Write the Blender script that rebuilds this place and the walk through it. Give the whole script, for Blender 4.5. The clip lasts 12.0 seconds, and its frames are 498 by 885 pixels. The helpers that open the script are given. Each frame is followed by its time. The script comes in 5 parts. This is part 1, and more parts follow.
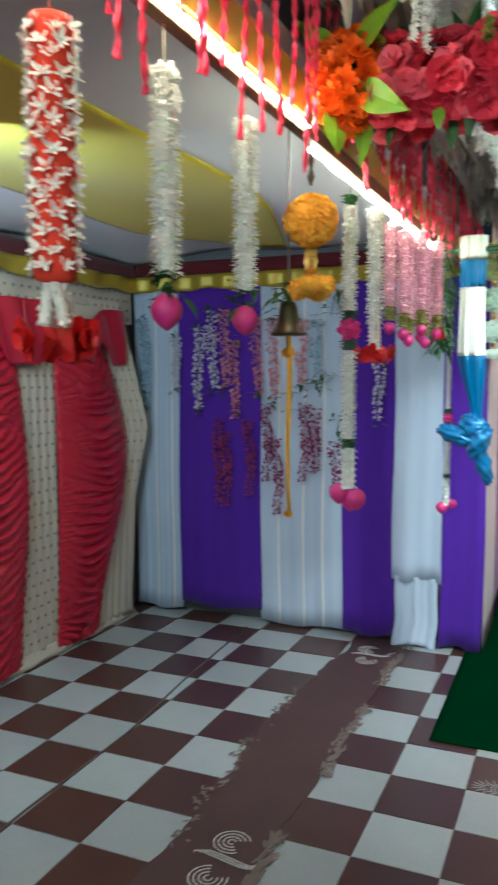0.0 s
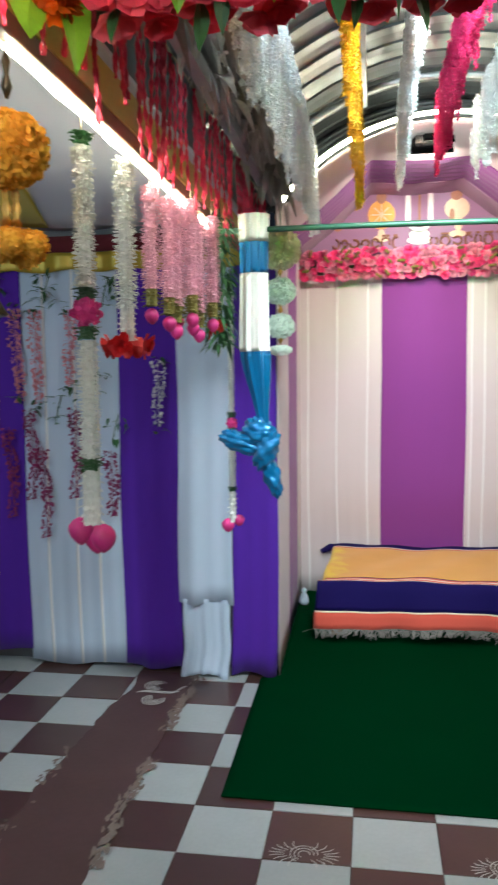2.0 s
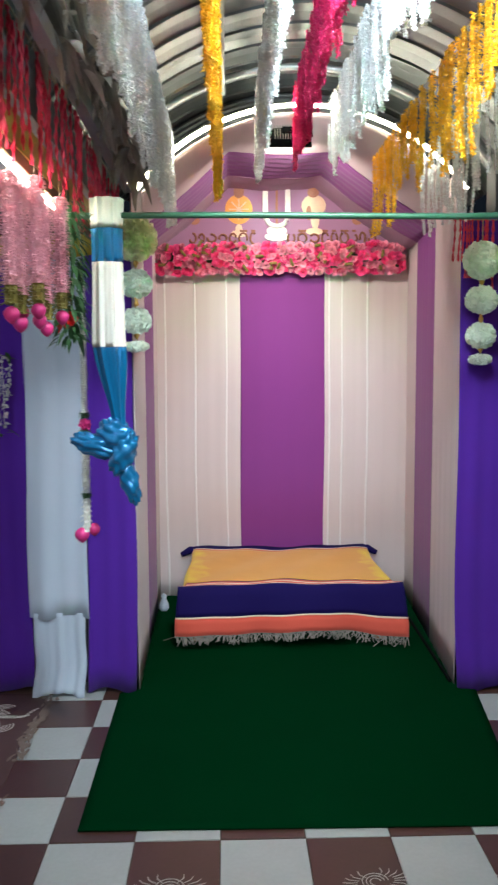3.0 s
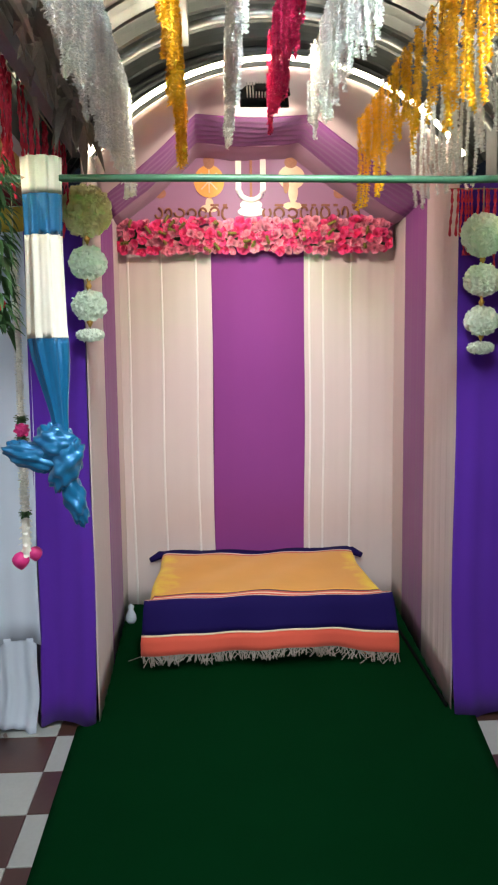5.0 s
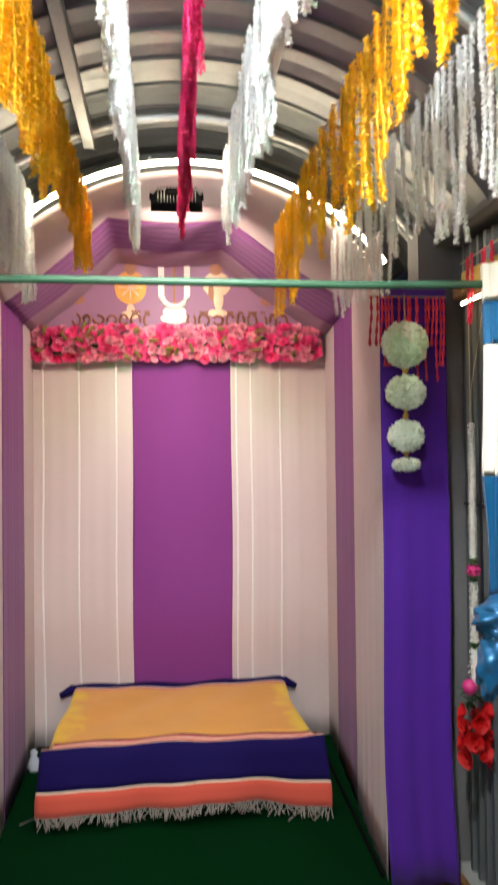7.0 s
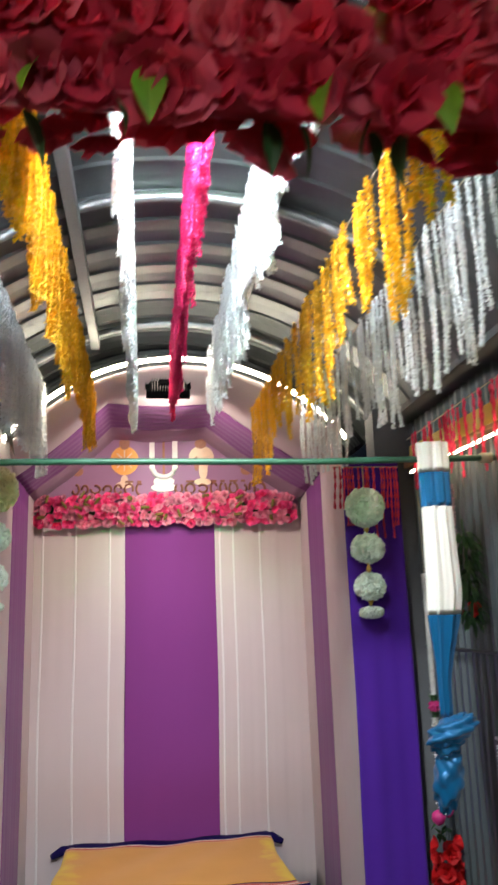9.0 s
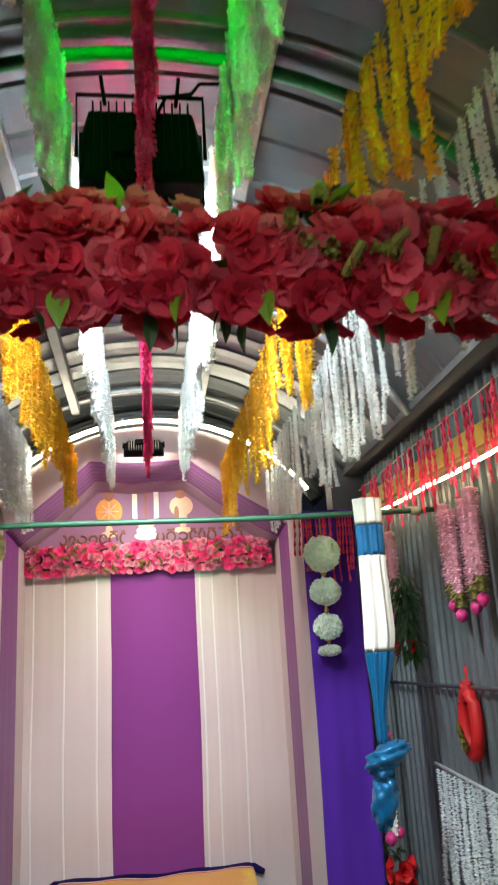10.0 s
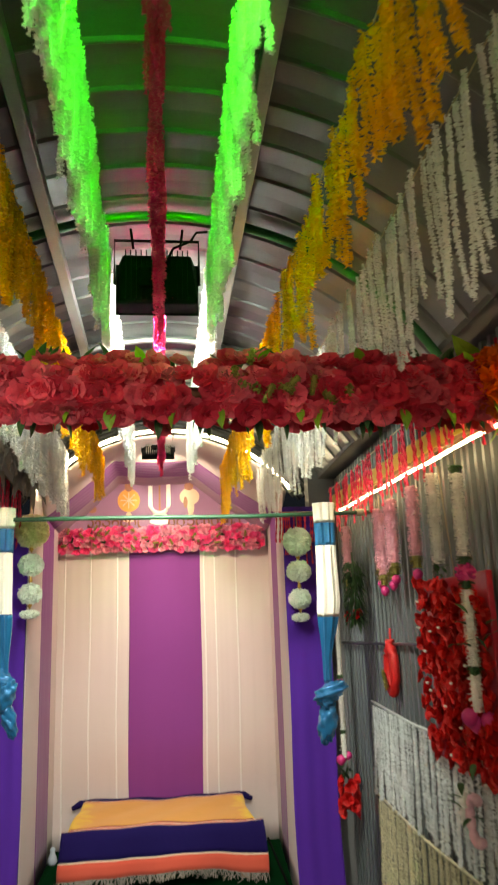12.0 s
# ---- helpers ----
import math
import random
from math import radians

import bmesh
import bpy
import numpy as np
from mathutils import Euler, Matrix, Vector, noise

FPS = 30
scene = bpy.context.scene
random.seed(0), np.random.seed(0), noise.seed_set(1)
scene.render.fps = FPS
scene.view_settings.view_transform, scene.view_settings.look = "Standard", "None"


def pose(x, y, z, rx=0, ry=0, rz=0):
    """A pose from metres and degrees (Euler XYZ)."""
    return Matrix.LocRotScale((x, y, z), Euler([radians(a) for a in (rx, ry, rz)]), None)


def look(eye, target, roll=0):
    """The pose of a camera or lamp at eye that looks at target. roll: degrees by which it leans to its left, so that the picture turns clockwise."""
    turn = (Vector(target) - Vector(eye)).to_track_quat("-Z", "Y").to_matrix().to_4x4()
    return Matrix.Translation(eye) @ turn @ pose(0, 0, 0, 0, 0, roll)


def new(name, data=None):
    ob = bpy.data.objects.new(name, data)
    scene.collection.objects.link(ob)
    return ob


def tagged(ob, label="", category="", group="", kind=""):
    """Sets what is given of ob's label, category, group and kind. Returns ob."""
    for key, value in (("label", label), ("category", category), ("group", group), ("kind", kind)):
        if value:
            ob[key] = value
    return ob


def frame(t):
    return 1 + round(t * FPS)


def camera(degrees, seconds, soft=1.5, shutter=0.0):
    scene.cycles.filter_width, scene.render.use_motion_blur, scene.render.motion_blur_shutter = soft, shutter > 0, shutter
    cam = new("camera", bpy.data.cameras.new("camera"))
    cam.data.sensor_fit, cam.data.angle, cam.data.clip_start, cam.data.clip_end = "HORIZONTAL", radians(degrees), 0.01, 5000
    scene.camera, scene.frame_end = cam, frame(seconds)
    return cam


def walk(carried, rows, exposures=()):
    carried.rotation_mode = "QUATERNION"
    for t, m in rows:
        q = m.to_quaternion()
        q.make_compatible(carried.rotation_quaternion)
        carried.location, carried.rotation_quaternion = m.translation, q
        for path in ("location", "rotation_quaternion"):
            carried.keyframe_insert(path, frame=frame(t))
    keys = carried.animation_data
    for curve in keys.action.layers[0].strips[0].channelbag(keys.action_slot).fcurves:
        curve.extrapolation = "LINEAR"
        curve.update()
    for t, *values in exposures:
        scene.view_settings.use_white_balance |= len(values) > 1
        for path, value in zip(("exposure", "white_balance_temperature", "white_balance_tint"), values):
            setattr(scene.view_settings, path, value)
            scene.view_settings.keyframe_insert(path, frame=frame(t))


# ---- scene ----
cam = camera(35.1, 12.0, 2.2, 0.5)
PATH = [
    (0, (0.093, -0.094, 1.648), (-0.693, 1.737, 1.473), -0.1),
    (0.5, (0.075, 0.036, 1.644), (-0.534, 1.933, 1.47), -1.3),
    (1, (0.096, 0.235, 1.643), (-0.464, 2.148, 1.47), -1.4),
    (1.5, (0.107, 0.382, 1.641), (-0.393, 2.311, 1.465), -1.2),
    (2, (0.065, 0.491, 1.639), (-0.244, 2.46, 1.464), -0.6),
    (2.5, (0.019, 0.588, 1.648), (-0.093, 2.577, 1.472), -0.5),
    (3, (0.036, 0.677, 1.64), (0.09, 2.667, 1.456), -0.3),
    (3.5, (0.121, 0.806, 1.637), (0.206, 2.795, 1.452), -0.6),
    (3.7, (0.143, 0.845, 1.642), (0.24, 2.834, 1.455), -0.7),
    (5.3, (0.079, 1.199, 1.677), (0.191, 3.183, 1.446), -0.6),
    (5.5, (0.079, 1.23, 1.665), (0.231, 3.211, 1.436), -0.6),
    (6, (0.15, 1.35, 1.654), (0.37, 3.324, 1.419), -0.7),
    (6.5, (0.272, 1.452, 1.685), (0.495, 3.436, 1.559), -0.6),
    (7, (0.319, 1.479, 1.729), (0.533, 3.467, 1.761), -0.6),
    (7.2, (0.32, 1.459, 1.726), (0.53, 3.444, 1.85), -0.7),
    (8.8, (0.225, 1.051, 1.635), (0.477, 2.992, 2.047), -1.5),
    (9, (0.257, 0.981, 1.666), (0.521, 2.914, 2.107), -1.9),
    (9.5, (0.321, 0.779, 1.663), (0.588, 2.695, 2.17), -2.9),
    (10, (0.387, 0.574, 1.667), (0.651, 2.484, 2.196), -3.4),
    (10.5, (0.359, 0.337, 1.653), (0.621, 2.237, 2.219), -3.5),
    (11, (0.338, 0.022, 1.632), (0.576, 1.922, 2.211), -3.4),
    (11.5, (0.379, -0.23, 1.592), (0.607, 1.677, 2.149), -2.3),
    (12, (0.411, -0.499, 1.584), (0.631, 1.431, 2.06), -2.0),
]
walk(cam, [(t, look(eye, target, roll)) for t, eye, target, roll in PATH], ((0, 0.52, 6000, -11), (1.5, 0.42, 6150, -9), (3.5, 0.1, 6350, -2), (6.0, 0.18, 7400, 3), (6.5, 0.25, 7500, 6), (7.2, -0.02, 7200, 6), (9.0, -0.2, 6500, 3), (10.5, 0.14, 6500, -2), (11.2, 0.15, 7500, -2), (12.0, 0.2, 8600, -3)))

# ---- world and large lights ----
world = bpy.data.worlds.new("night_world")
scene.world = world
world.use_nodes = True
world.node_tree.nodes["Background"].inputs[0].default_value = (0.02, 0.025, 0.04, 1)
world.node_tree.nodes["Background"].inputs[1].default_value = 0.3


def lamp(name, eye, target, watts, colour, size, spread=180):
    data = bpy.data.lights.new(name, "AREA")
    data.energy, data.color, data.shape, data.size = watts, colour, "DISK", size
    data.spread = radians(spread)
    ob = new(name, data)
    ob.matrix_world = look(eye, target)
    return tagged(ob, kind="structure")


# the three floodlights, at the faces of their housings
lamp("niche_flood_light", (0.386, 5.075, 2.835), (0.4, 6.2, 1.9), 14, (1.0, 0.80, 0.72), 0.16, 150)
lamp("vault_flood_light", (0.40, 2.43, 2.91), (0.4, 4.2, 2.35), 108, (0.88, 0.94, 1.0), 0.2, 152)
lamp("green_flood_light", (0.4, -0.28, 2.76), (0.4, 0.8, 3.02), 18, (0.01, 1.0, 0.03), 0.2, 54)
# two added fill lamps without fixtures: under the hall ceiling and at the entrance
lamp("hall_tube_light", (-1.85, 1.7, 2.2), (-2.76, 3.6, 0.8), 25, (0.66, 0.82, 1.0), 0.8, 180)
lamp("entrance_light", (0.3, -2.6, 2.2), (0.1, 1.7, 1.35), 5, (0.95, 0.95, 1.0), 0.6, 42)

# ---- materials ----
def mat(name, colour, rough=0.7, metal=0.0, spread=0.12, scale=8.0, bump=0.15, fine=120.0, sheen=0.0, spec=0.5, rand=0.0, trans=0.0, emit=None, power=0.0):
    """A surface with stains (scale), grain (fine) and a little relief."""
    m = bpy.data.materials.new(name)
    m.use_nodes = True
    n, l = m.node_tree.nodes, m.node_tree.links
    p = n["Principled BSDF"]
    tc = n.new("ShaderNodeTexCoord")
    big, small = n.new("ShaderNodeTexNoise"), n.new("ShaderNodeTexNoise")
    big.inputs["Scale"].default_value, small.inputs["Scale"].default_value = scale, fine
    big.inputs["Detail"].default_value = 4
    l.new(tc.outputs["Object"], big.inputs["Vector"])
    l.new(tc.outputs["Object"], small.inputs["Vector"])
    mix = n.new("ShaderNodeMix")
    mix.data_type = "RGBA"
    c = Vector(colour)
    mix.inputs[6].default_value = (*(c * (1 - spread)), 1)
    mix.inputs[7].default_value = (*[min(1, v) for v in c * (1 + spread)], 1)
    add = n.new("ShaderNodeMath")
    add.operation = "MULTIPLY_ADD"
    add.inputs[1].default_value, add.inputs[2].default_value = 0.6, 0.2
    l.new(big.outputs["Fac"], add.inputs[0])
    add2 = n.new("ShaderNodeMath")
    add2.operation = "MULTIPLY_ADD"
    add2.inputs[1].default_value = 0.4
    l.new(small.outputs["Fac"], add2.inputs[0])
    l.new(add.outputs[0], add2.inputs[2])
    l.new(add2.outputs[0], mix.inputs[0])
    out = mix.outputs[2]
    if rand:
        info, hsv = n.new("ShaderNodeObjectInfo"), n.new("ShaderNodeHueSaturation")
        vr = n.new("ShaderNodeMapRange")
        vr.inputs[3].default_value, vr.inputs[4].default_value = 1 - rand, 1 + rand
        l.new(info.outputs["Random"], vr.inputs[0])
        l.new(vr.outputs[0], hsv.inputs["Value"])
        l.new(out, hsv.inputs["Color"])
        out = hsv.outputs[0]
    l.new(out, p.inputs["Base Color"])
    p.inputs["Roughness"].default_value, p.inputs["Metallic"].default_value = rough, metal
    p.inputs["Specular IOR Level"].default_value = spec
    if sheen:
        p.inputs["Sheen Weight"].default_value = sheen
    if trans:
        p.inputs["Transmission Weight"].default_value = 0
        t, mx = n.new("ShaderNodeBsdfTranslucent"), n.new("ShaderNodeMixShader")
        l.new(out, t.inputs["Color"])
        mx.inputs[0].default_value = trans
        l.new(p.outputs[0], mx.inputs[1])
        l.new(t.outputs[0], mx.inputs[2])
        l.new(mx.outputs[0], n["Material Output"].inputs["Surface"])
    if bump:
        b = n.new("ShaderNodeBump")
        b.inputs["Strength"].default_value, b.inputs["Distance"].default_value = bump, 0.004
        l.new(add2.outputs[0], b.inputs["Height"])
        l.new(b.outputs[0], p.inputs["Normal"])
    if emit:
        p.inputs["Emission Color"].default_value, p.inputs["Emission Strength"].default_value = (*emit, 1), power
    return m


def cloth(name, colour, trans=0.0, sheen=0.15, rough=0.85, spec=0.2, spread=0.06):
    return mat(name, colour, rough, 0, spread, 3, 0.2, 300, sheen, spec, trans=trans)


WHITE_TILE = mat("white_tile", (0.35, 0.36, 0.365), 0.34, 0, 0.2, 5, 0.12, 60, rand=0.08)
BROWN_TILE = mat("brown_tile", (0.066, 0.030, 0.024), 0.35, 0, 0.3, 7, 0.12, 60, rand=0.12)
GROUT = mat("grout", (0.10, 0.07, 0.06), 0.9)
OXIDE = mat("red_oxide_paint", (0.068, 0.032, 0.031), 0.6, 0, 0.3, 5, 0.25, 40)
CHALK = mat("chalk_white", (0.50, 0.47, 0.45), 0.95, 0, 0.2, 40, 0.2)
WORN = mat("worn_cement", (0.17, 0.125, 0.11), 0.9, 0, 0.35, 25, 0.4)
CARPET = mat("green_carpet", (0.0007, 0.021, 0.006), 0.98, 0, 0.25, 3, 0.9, 420, 0.0, 0.02)
PURPLE = cloth("violet_cloth", (0.082, 0.017, 0.33), 0.12)
MAGENTA = cloth("purple_cloth", (0.23, 0.045, 0.25), 0.12)
WHITE_CLOTH = cloth("white_cloth", (0.60, 0.66, 0.80), 0.25)
CREAM_CLOTH = cloth("cream_cloth", (0.70, 0.60, 0.615), 0.2)
SEAM = cloth("white_seam", (0.85, 0.80, 0.81), 0.1)
MAUVE = cloth("mauve_panel", (0.36, 0.20, 0.33))
RED_CLOTH = cloth("crimson_satin", (0.46, 0.012, 0.034), 0.05, 0.0, 0.30, 0.55)
IVORY = cloth("ivory_cloth", (0.60, 0.51, 0.42), 0.1)
DOT = cloth("dark_dot", (0.10, 0.06, 0.06))
YELLOW_CLOTH = cloth("yellow_cloth", (0.62, 0.50, 0.04), 0.1)
GOLD_CLOTH = mat("gold_cloth", (0.42, 0.30, 0.04), 0.4, 0.35, 0.25, 20, 0.3)
MAROON = cloth("maroon_cloth", (0.10, 0.012, 0.018))
TENT_WHITE = cloth("tent_white", (0.70, 0.72, 0.80), 0.1)
STEEL = mat("galvanised_steel", (0.30, 0.31, 0.32), 0.45, 0.7, 0.3, 10, 0.25)
ROOF = mat("roof_sheet", (0.105, 0.113, 0.12), 0.32, 0.6, 0.3, 5, 0.2)
CORR = mat("grey_sheet", (0.11, 0.128, 0.14), 0.42, 0.3, 0.3, 6, 0.3)
DARK_WALL = mat("dark_plaster", (0.13, 0.13, 0.14), 0.9, 0, 0.3, 4, 0.3)
WOOD = mat("brown_wood", (0.16, 0.075, 0.03), 0.6, 0, 0.35, 14, 0.3)
GREEN_PIPE = mat("green_pipe", (0.03, 0.09, 0.06), 0.45, 0.1, 0.3, 30, 0.3)
GREEN_PAINT = mat("green_rib_paint", (0.03, 0.20, 0.07), 0.5, 0.1, 0.2, 20, 0.2)
BLACK = mat("black_housing", (0.003, 0.003, 0.0035), 0.85, 0.0, 0.3, 20, 0.2, spec=0.04)
GREY_FIN = mat("aluminium_fin", (0.20, 0.19, 0.18), 0.6, 0.5)
BRASS = mat("brass", (0.085, 0.068, 0.046), 0.4, 0.9, 0.3, 30, 0.3)
GOLD_METAL = mat("gold_metal", (0.62, 0.40, 0.12), 0.3, 1.0, 0.2, 30, 0.2)
CORD = mat("cord", (0.35, 0.30, 0.22), 0.9)
SATIN_BLUE = mat("blue_satin", (0.003, 0.12, 0.30), 0.22, 0.3, 0.2, 12, 0.25, 250, 0.2)
SATIN_WHITE = mat("white_satin", (0.74, 0.72, 0.66), 0.5, 0, 0.08, 12, 0.2, 250, 0.2)
JASMINE = mat("jasmine_white", (0.84, 0.83, 0.80), 0.75, 0, 0.08, 60, 0.2, trans=0.3)
PINK_PETAL = mat("pink_petal", (0.86, 0.50, 0.58), 0.65, 0, 0.25, 50, 0.2, trans=0.15)
HOT_PINK = mat("hot_pink_petal", (0.60, 0.03, 0.21), 0.5, 0, 0.25, 40, 0.2, rand=0.1, trans=0.1)
ROSE = mat("rose_red_petal", (0.60, 0.028, 0.07), 0.6, 0, 0.4, 25, 0.2, rand=0.2, trans=0.15)
ROSE_PALE = mat("rose_pale_petal", (0.70, 0.10, 0.16), 0.6, 0, 0.35, 25, 0.2, rand=0.25, trans=0.15)
NICHE_PINK = mat("garland_pink", (0.84, 0.07, 0.26), 0.6, 0, 0.3, 40, 0.2, rand=0.25, trans=0.1)
NICHE_PALE = mat("garland_pale_pink", (0.85, 0.33, 0.46), 0.6, 0, 0.25, 40, 0.2, rand=0.2, trans=0.1)
RED_PETAL = mat("red_petal", (0.55, 0.008, 0.012), 0.55, 0, 0.3, 40, 0.2, rand=0.2, trans=0.1)
ORANGE = mat("orange_petal", (0.85, 0.14, 0.008), 0.6, 0, 0.35, 30, 0.2, rand=0.2, trans=0.25)
FELT = mat("red_felt", (0.62, 0.040, 0.022), 0.95, 0, 0.15, 25, 0.3, 200)
MARIGOLD = mat("marigold", (0.82, 0.42, 0.05), 0.9, 0, 0.2, 40, 0.3, trans=0.1)
LEAF = mat("green_leaf", (0.028, 0.085, 0.026), 0.5, 0, 0.4, 20, 0.2, rand=0.3, trans=0.15)
LIME = mat("lime_leaf", (0.20, 0.38, 0.03), 0.45, 0, 0.3, 18, 0.25, rand=0.15, trans=0.25)
OLIVE = mat("olive_gold", (0.22, 0.20, 0.05), 0.5, 0.3, 0.4, 60, 0.3)
MINT = mat("mint_tissue", (0.88, 0.97, 0.88), 0.9, 0, 0.05, 30, 0.1, trans=0.35)
LEMON = mat("lemon_tissue", (0.95, 0.93, 0.68), 0.9, 0, 0.05, 30, 0.1, trans=0.45)
DRY = mat("dry_frond", (0.36, 0.34, 0.31), 0.85, 0, 0.5, 10, 0.3, rand=0.3)
SILVER_T = mat("silver_tinsel", (0.86, 0.90, 0.98), 0.4, 0.1, 0.1, 60, 0.2, rand=0.12, trans=0.3)
GOLD_T = mat("gold_tinsel", (0.88, 0.52, 0.03), 0.38, 0.2, 0.15, 60, 0.2, rand=0.15, trans=0.25)
RED_T = mat("red_tinsel", (0.66, 0.035, 0.10), 0.5, 0.05, 0.15, 60, 0.2, rand=0.2, trans=0.25)
PINK_T = mat("magenta_tinsel", (0.70, 0.02, 0.16), 0.45, 0.15, 0.15, 60, 0.2, rand=0.12, trans=0.12)
PALE_T = mat("pale_bead", (0.60, 0.57, 0.42), 0.6, 0, 0.15, 60, 0.2, rand=0.15)
LED = mat("led_tube", (0.9, 0.85, 0.7), 0.4, emit=(1.0, 0.90, 0.72), power=62)
LED_ARCH = mat("led_arch_tube", (0.9, 0.88, 0.8), 0.4, emit=(1.0, 0.88, 0.68), power=42)
LED_EAST = mat("led_tube_far", (0.9, 0.85, 0.7), 0.4, emit=(1.0, 0.82, 0.52), power=24)
LAMP_FACE = mat("lamp_face", (0.9, 0.9, 0.9), 0.4, emit=(1.0, 0.95, 0.85), power=6)
BED_YELLOW = cloth("ochre_bedcover", (0.60, 0.30, 0.07), spread=0.22)
# the ochre cover is worn to yellow along its side edges
_n, _l = BED_YELLOW.node_tree.nodes, BED_YELLOW.node_tree.links
_p = _n["Principled BSDF"]
_src = _p.inputs["Base Color"].links[0].from_socket
_tc, _sx, _ab, _no, _ad, _mr, _mx = [_n.new("ShaderNode" + k) for k in ("TexCoord", "SeparateXYZ", "Math", "TexNoise", "Math", "MapRange", "Mix")]
_ab.operation = "ABSOLUTE"
_ad.operation = "MULTIPLY_ADD"
_ad.inputs[1].default_value = 0.35
_no.inputs["Scale"].default_value, _no.inputs["Detail"].default_value = 9.0, 6
_mr.inputs[1].default_value, _mr.inputs[2].default_value = 0.69, 0.80
_mx.data_type = "RGBA"
_mx.inputs[7].default_value = (0.74, 0.53, 0.06, 1)
_l.new(_tc.outputs["Object"], _sx.inputs[0])
_l.new(_tc.outputs["Object"], _no.inputs["Vector"])
_l.new(_sx.outputs[0], _ab.inputs[0])
_l.new(_no.outputs["Fac"], _ad.inputs[0])
_l.new(_ab.outputs[0], _ad.inputs[2])
_l.new(_ad.outputs[0], _mr.inputs[0])
_l.new(_mr.outputs[0], _mx.inputs[0])
_l.new(_src, _mx.inputs[6])
_l.new(_mx.outputs[2], _p.inputs["Base Color"])
BED_NAVY = cloth("navy_band", (0.010, 0.006, 0.070), sheen=0.0, spec=0.08)
BED_RED = cloth("coral_band", (0.55, 0.085, 0.06))
BED_WHITE = cloth("pale_stripe", (0.72, 0.60, 0.50))
FRINGE = cloth("grey_fringe", (0.22, 0.20, 0.185))
LETTER = mat("gold_letter", (0.26, 0.10, 0.06), 0.6)
EMBLEM_ORANGE = mat("orange_emblem", (0.85, 0.36, 0.08), 0.6, 0, 0.3, 30, 0.1)
EMBLEM_PALE = mat("pale_emblem", (0.80, 0.60, 0.42), 0.6, 0, 0.2, 30, 0.1)
EMBLEM_WHITE = mat("white_emblem", (0.9, 0.86, 0.85), 0.6)
EMBLEM_DARK = mat("brown_emblem", (0.36, 0.16, 0.10), 0.6, 0, 0.4, 60, 0.1)

# ---- builders ----
R = random.Random(7)


def finish(name, verts, faces, material, parent=None, label="", smooth=False, mats=None, fmats=None):
    me = bpy.data.meshes.new(name)
    me.from_pydata([tuple(v) for v in verts], [], faces)
    for m in (mats or [material]):
        me.materials.append(m)
    if fmats:
        me.polygons.foreach_set("material_index", fmats)
    if smooth:
        me.polygons.foreach_set("use_smooth", [True] * len(me.polygons))
    me.update()
    ob = new(name, me)
    ob.parent = parent
    if label:
        ob["label"] = label
    return ob


def part(name, bm, material, parent, label="", smooth=False):
    me = bpy.data.meshes.new(name)
    bm.to_mesh(me)
    bm.free()
    me.materials.append(material)
    if smooth:
        me.polygons.foreach_set("use_smooth", [True] * len(me.polygons))
    ob = new(name, me)
    ob.parent = parent
    if label:
        ob["label"] = label
    return ob


def share(name, me, parent, m, label=""):
    """One more object on a mesh that exists."""
    ob = new(name, me)
    ob.parent = parent
    ob.matrix_basis = m
    if label:
        ob["label"] = label
    return ob


def thing(name, label, category, at=(0, 0, 0), group="", kind=""):
    ob = new(name)
    ob.location = at
    ob.empty_display_size = 0.05
    return tagged(ob, label, category, group, kind)


def box(bm, a, b, bevel=0.0):
    vs = [bm.verts.new((x, y, z)) for x in (a[0], b[0]) for y in (a[1], b[1]) for z in (a[2], b[2])]
    fs = [(0, 1, 3, 2), (4, 6, 7, 5), (0, 4, 5, 1), (2, 3, 7, 6), (0, 2, 6, 4), (1, 5, 7, 3)]
    made = [bm.faces.new([vs[i] for i in f]) for f in fs]
    if bevel:
        edges = {e for f in made for e in f.edges}
        bmesh.ops.bevel(bm, geom=list(edges), offset=bevel, segments=2, affect="EDGES", profile=0.5)
    return bm


def boxes(*pairs, bevel=0.0):
    bm = bmesh.new()
    for a, b in pairs:
        box(bm, a, b, bevel)
    return bm


def sheet(name, fn, nu, nv, thick, material, parent=None, label="", smooth=True):
    """A closed sheet of cloth or metal: fn(u, v) gives its front, u and v from 0 to 1; thick is a vector."""
    t = Vector(thick)
    front = [Vector(fn(i / nu, j / nv)) for j in range(nv + 1) for i in range(nu + 1)]
    n = len(front)
    verts = front + [p + t for p in front]
    w = nu + 1
    faces = []
    for j in range(nv):
        for i in range(nu):
            a = j * w + i
            faces.append((a, a + 1, a + w + 1, a + w))
            faces.append((n + a, n + a + w, n + a + w + 1, n + a + 1))
    rim = [i for i in range(w)] + [j * w + nu for j in range(1, nv + 1)] + [nv * w + i for i in range(nu - 1, -1, -1)] + [j * w for j in range(nv - 1, 0, -1)]
    for k, a in enumerate(rim):
        b = rim[(k + 1) % len(rim)]
        faces.append((b, a, n + a, n + b))
    return finish(name, verts, faces, material, parent, label, smooth)


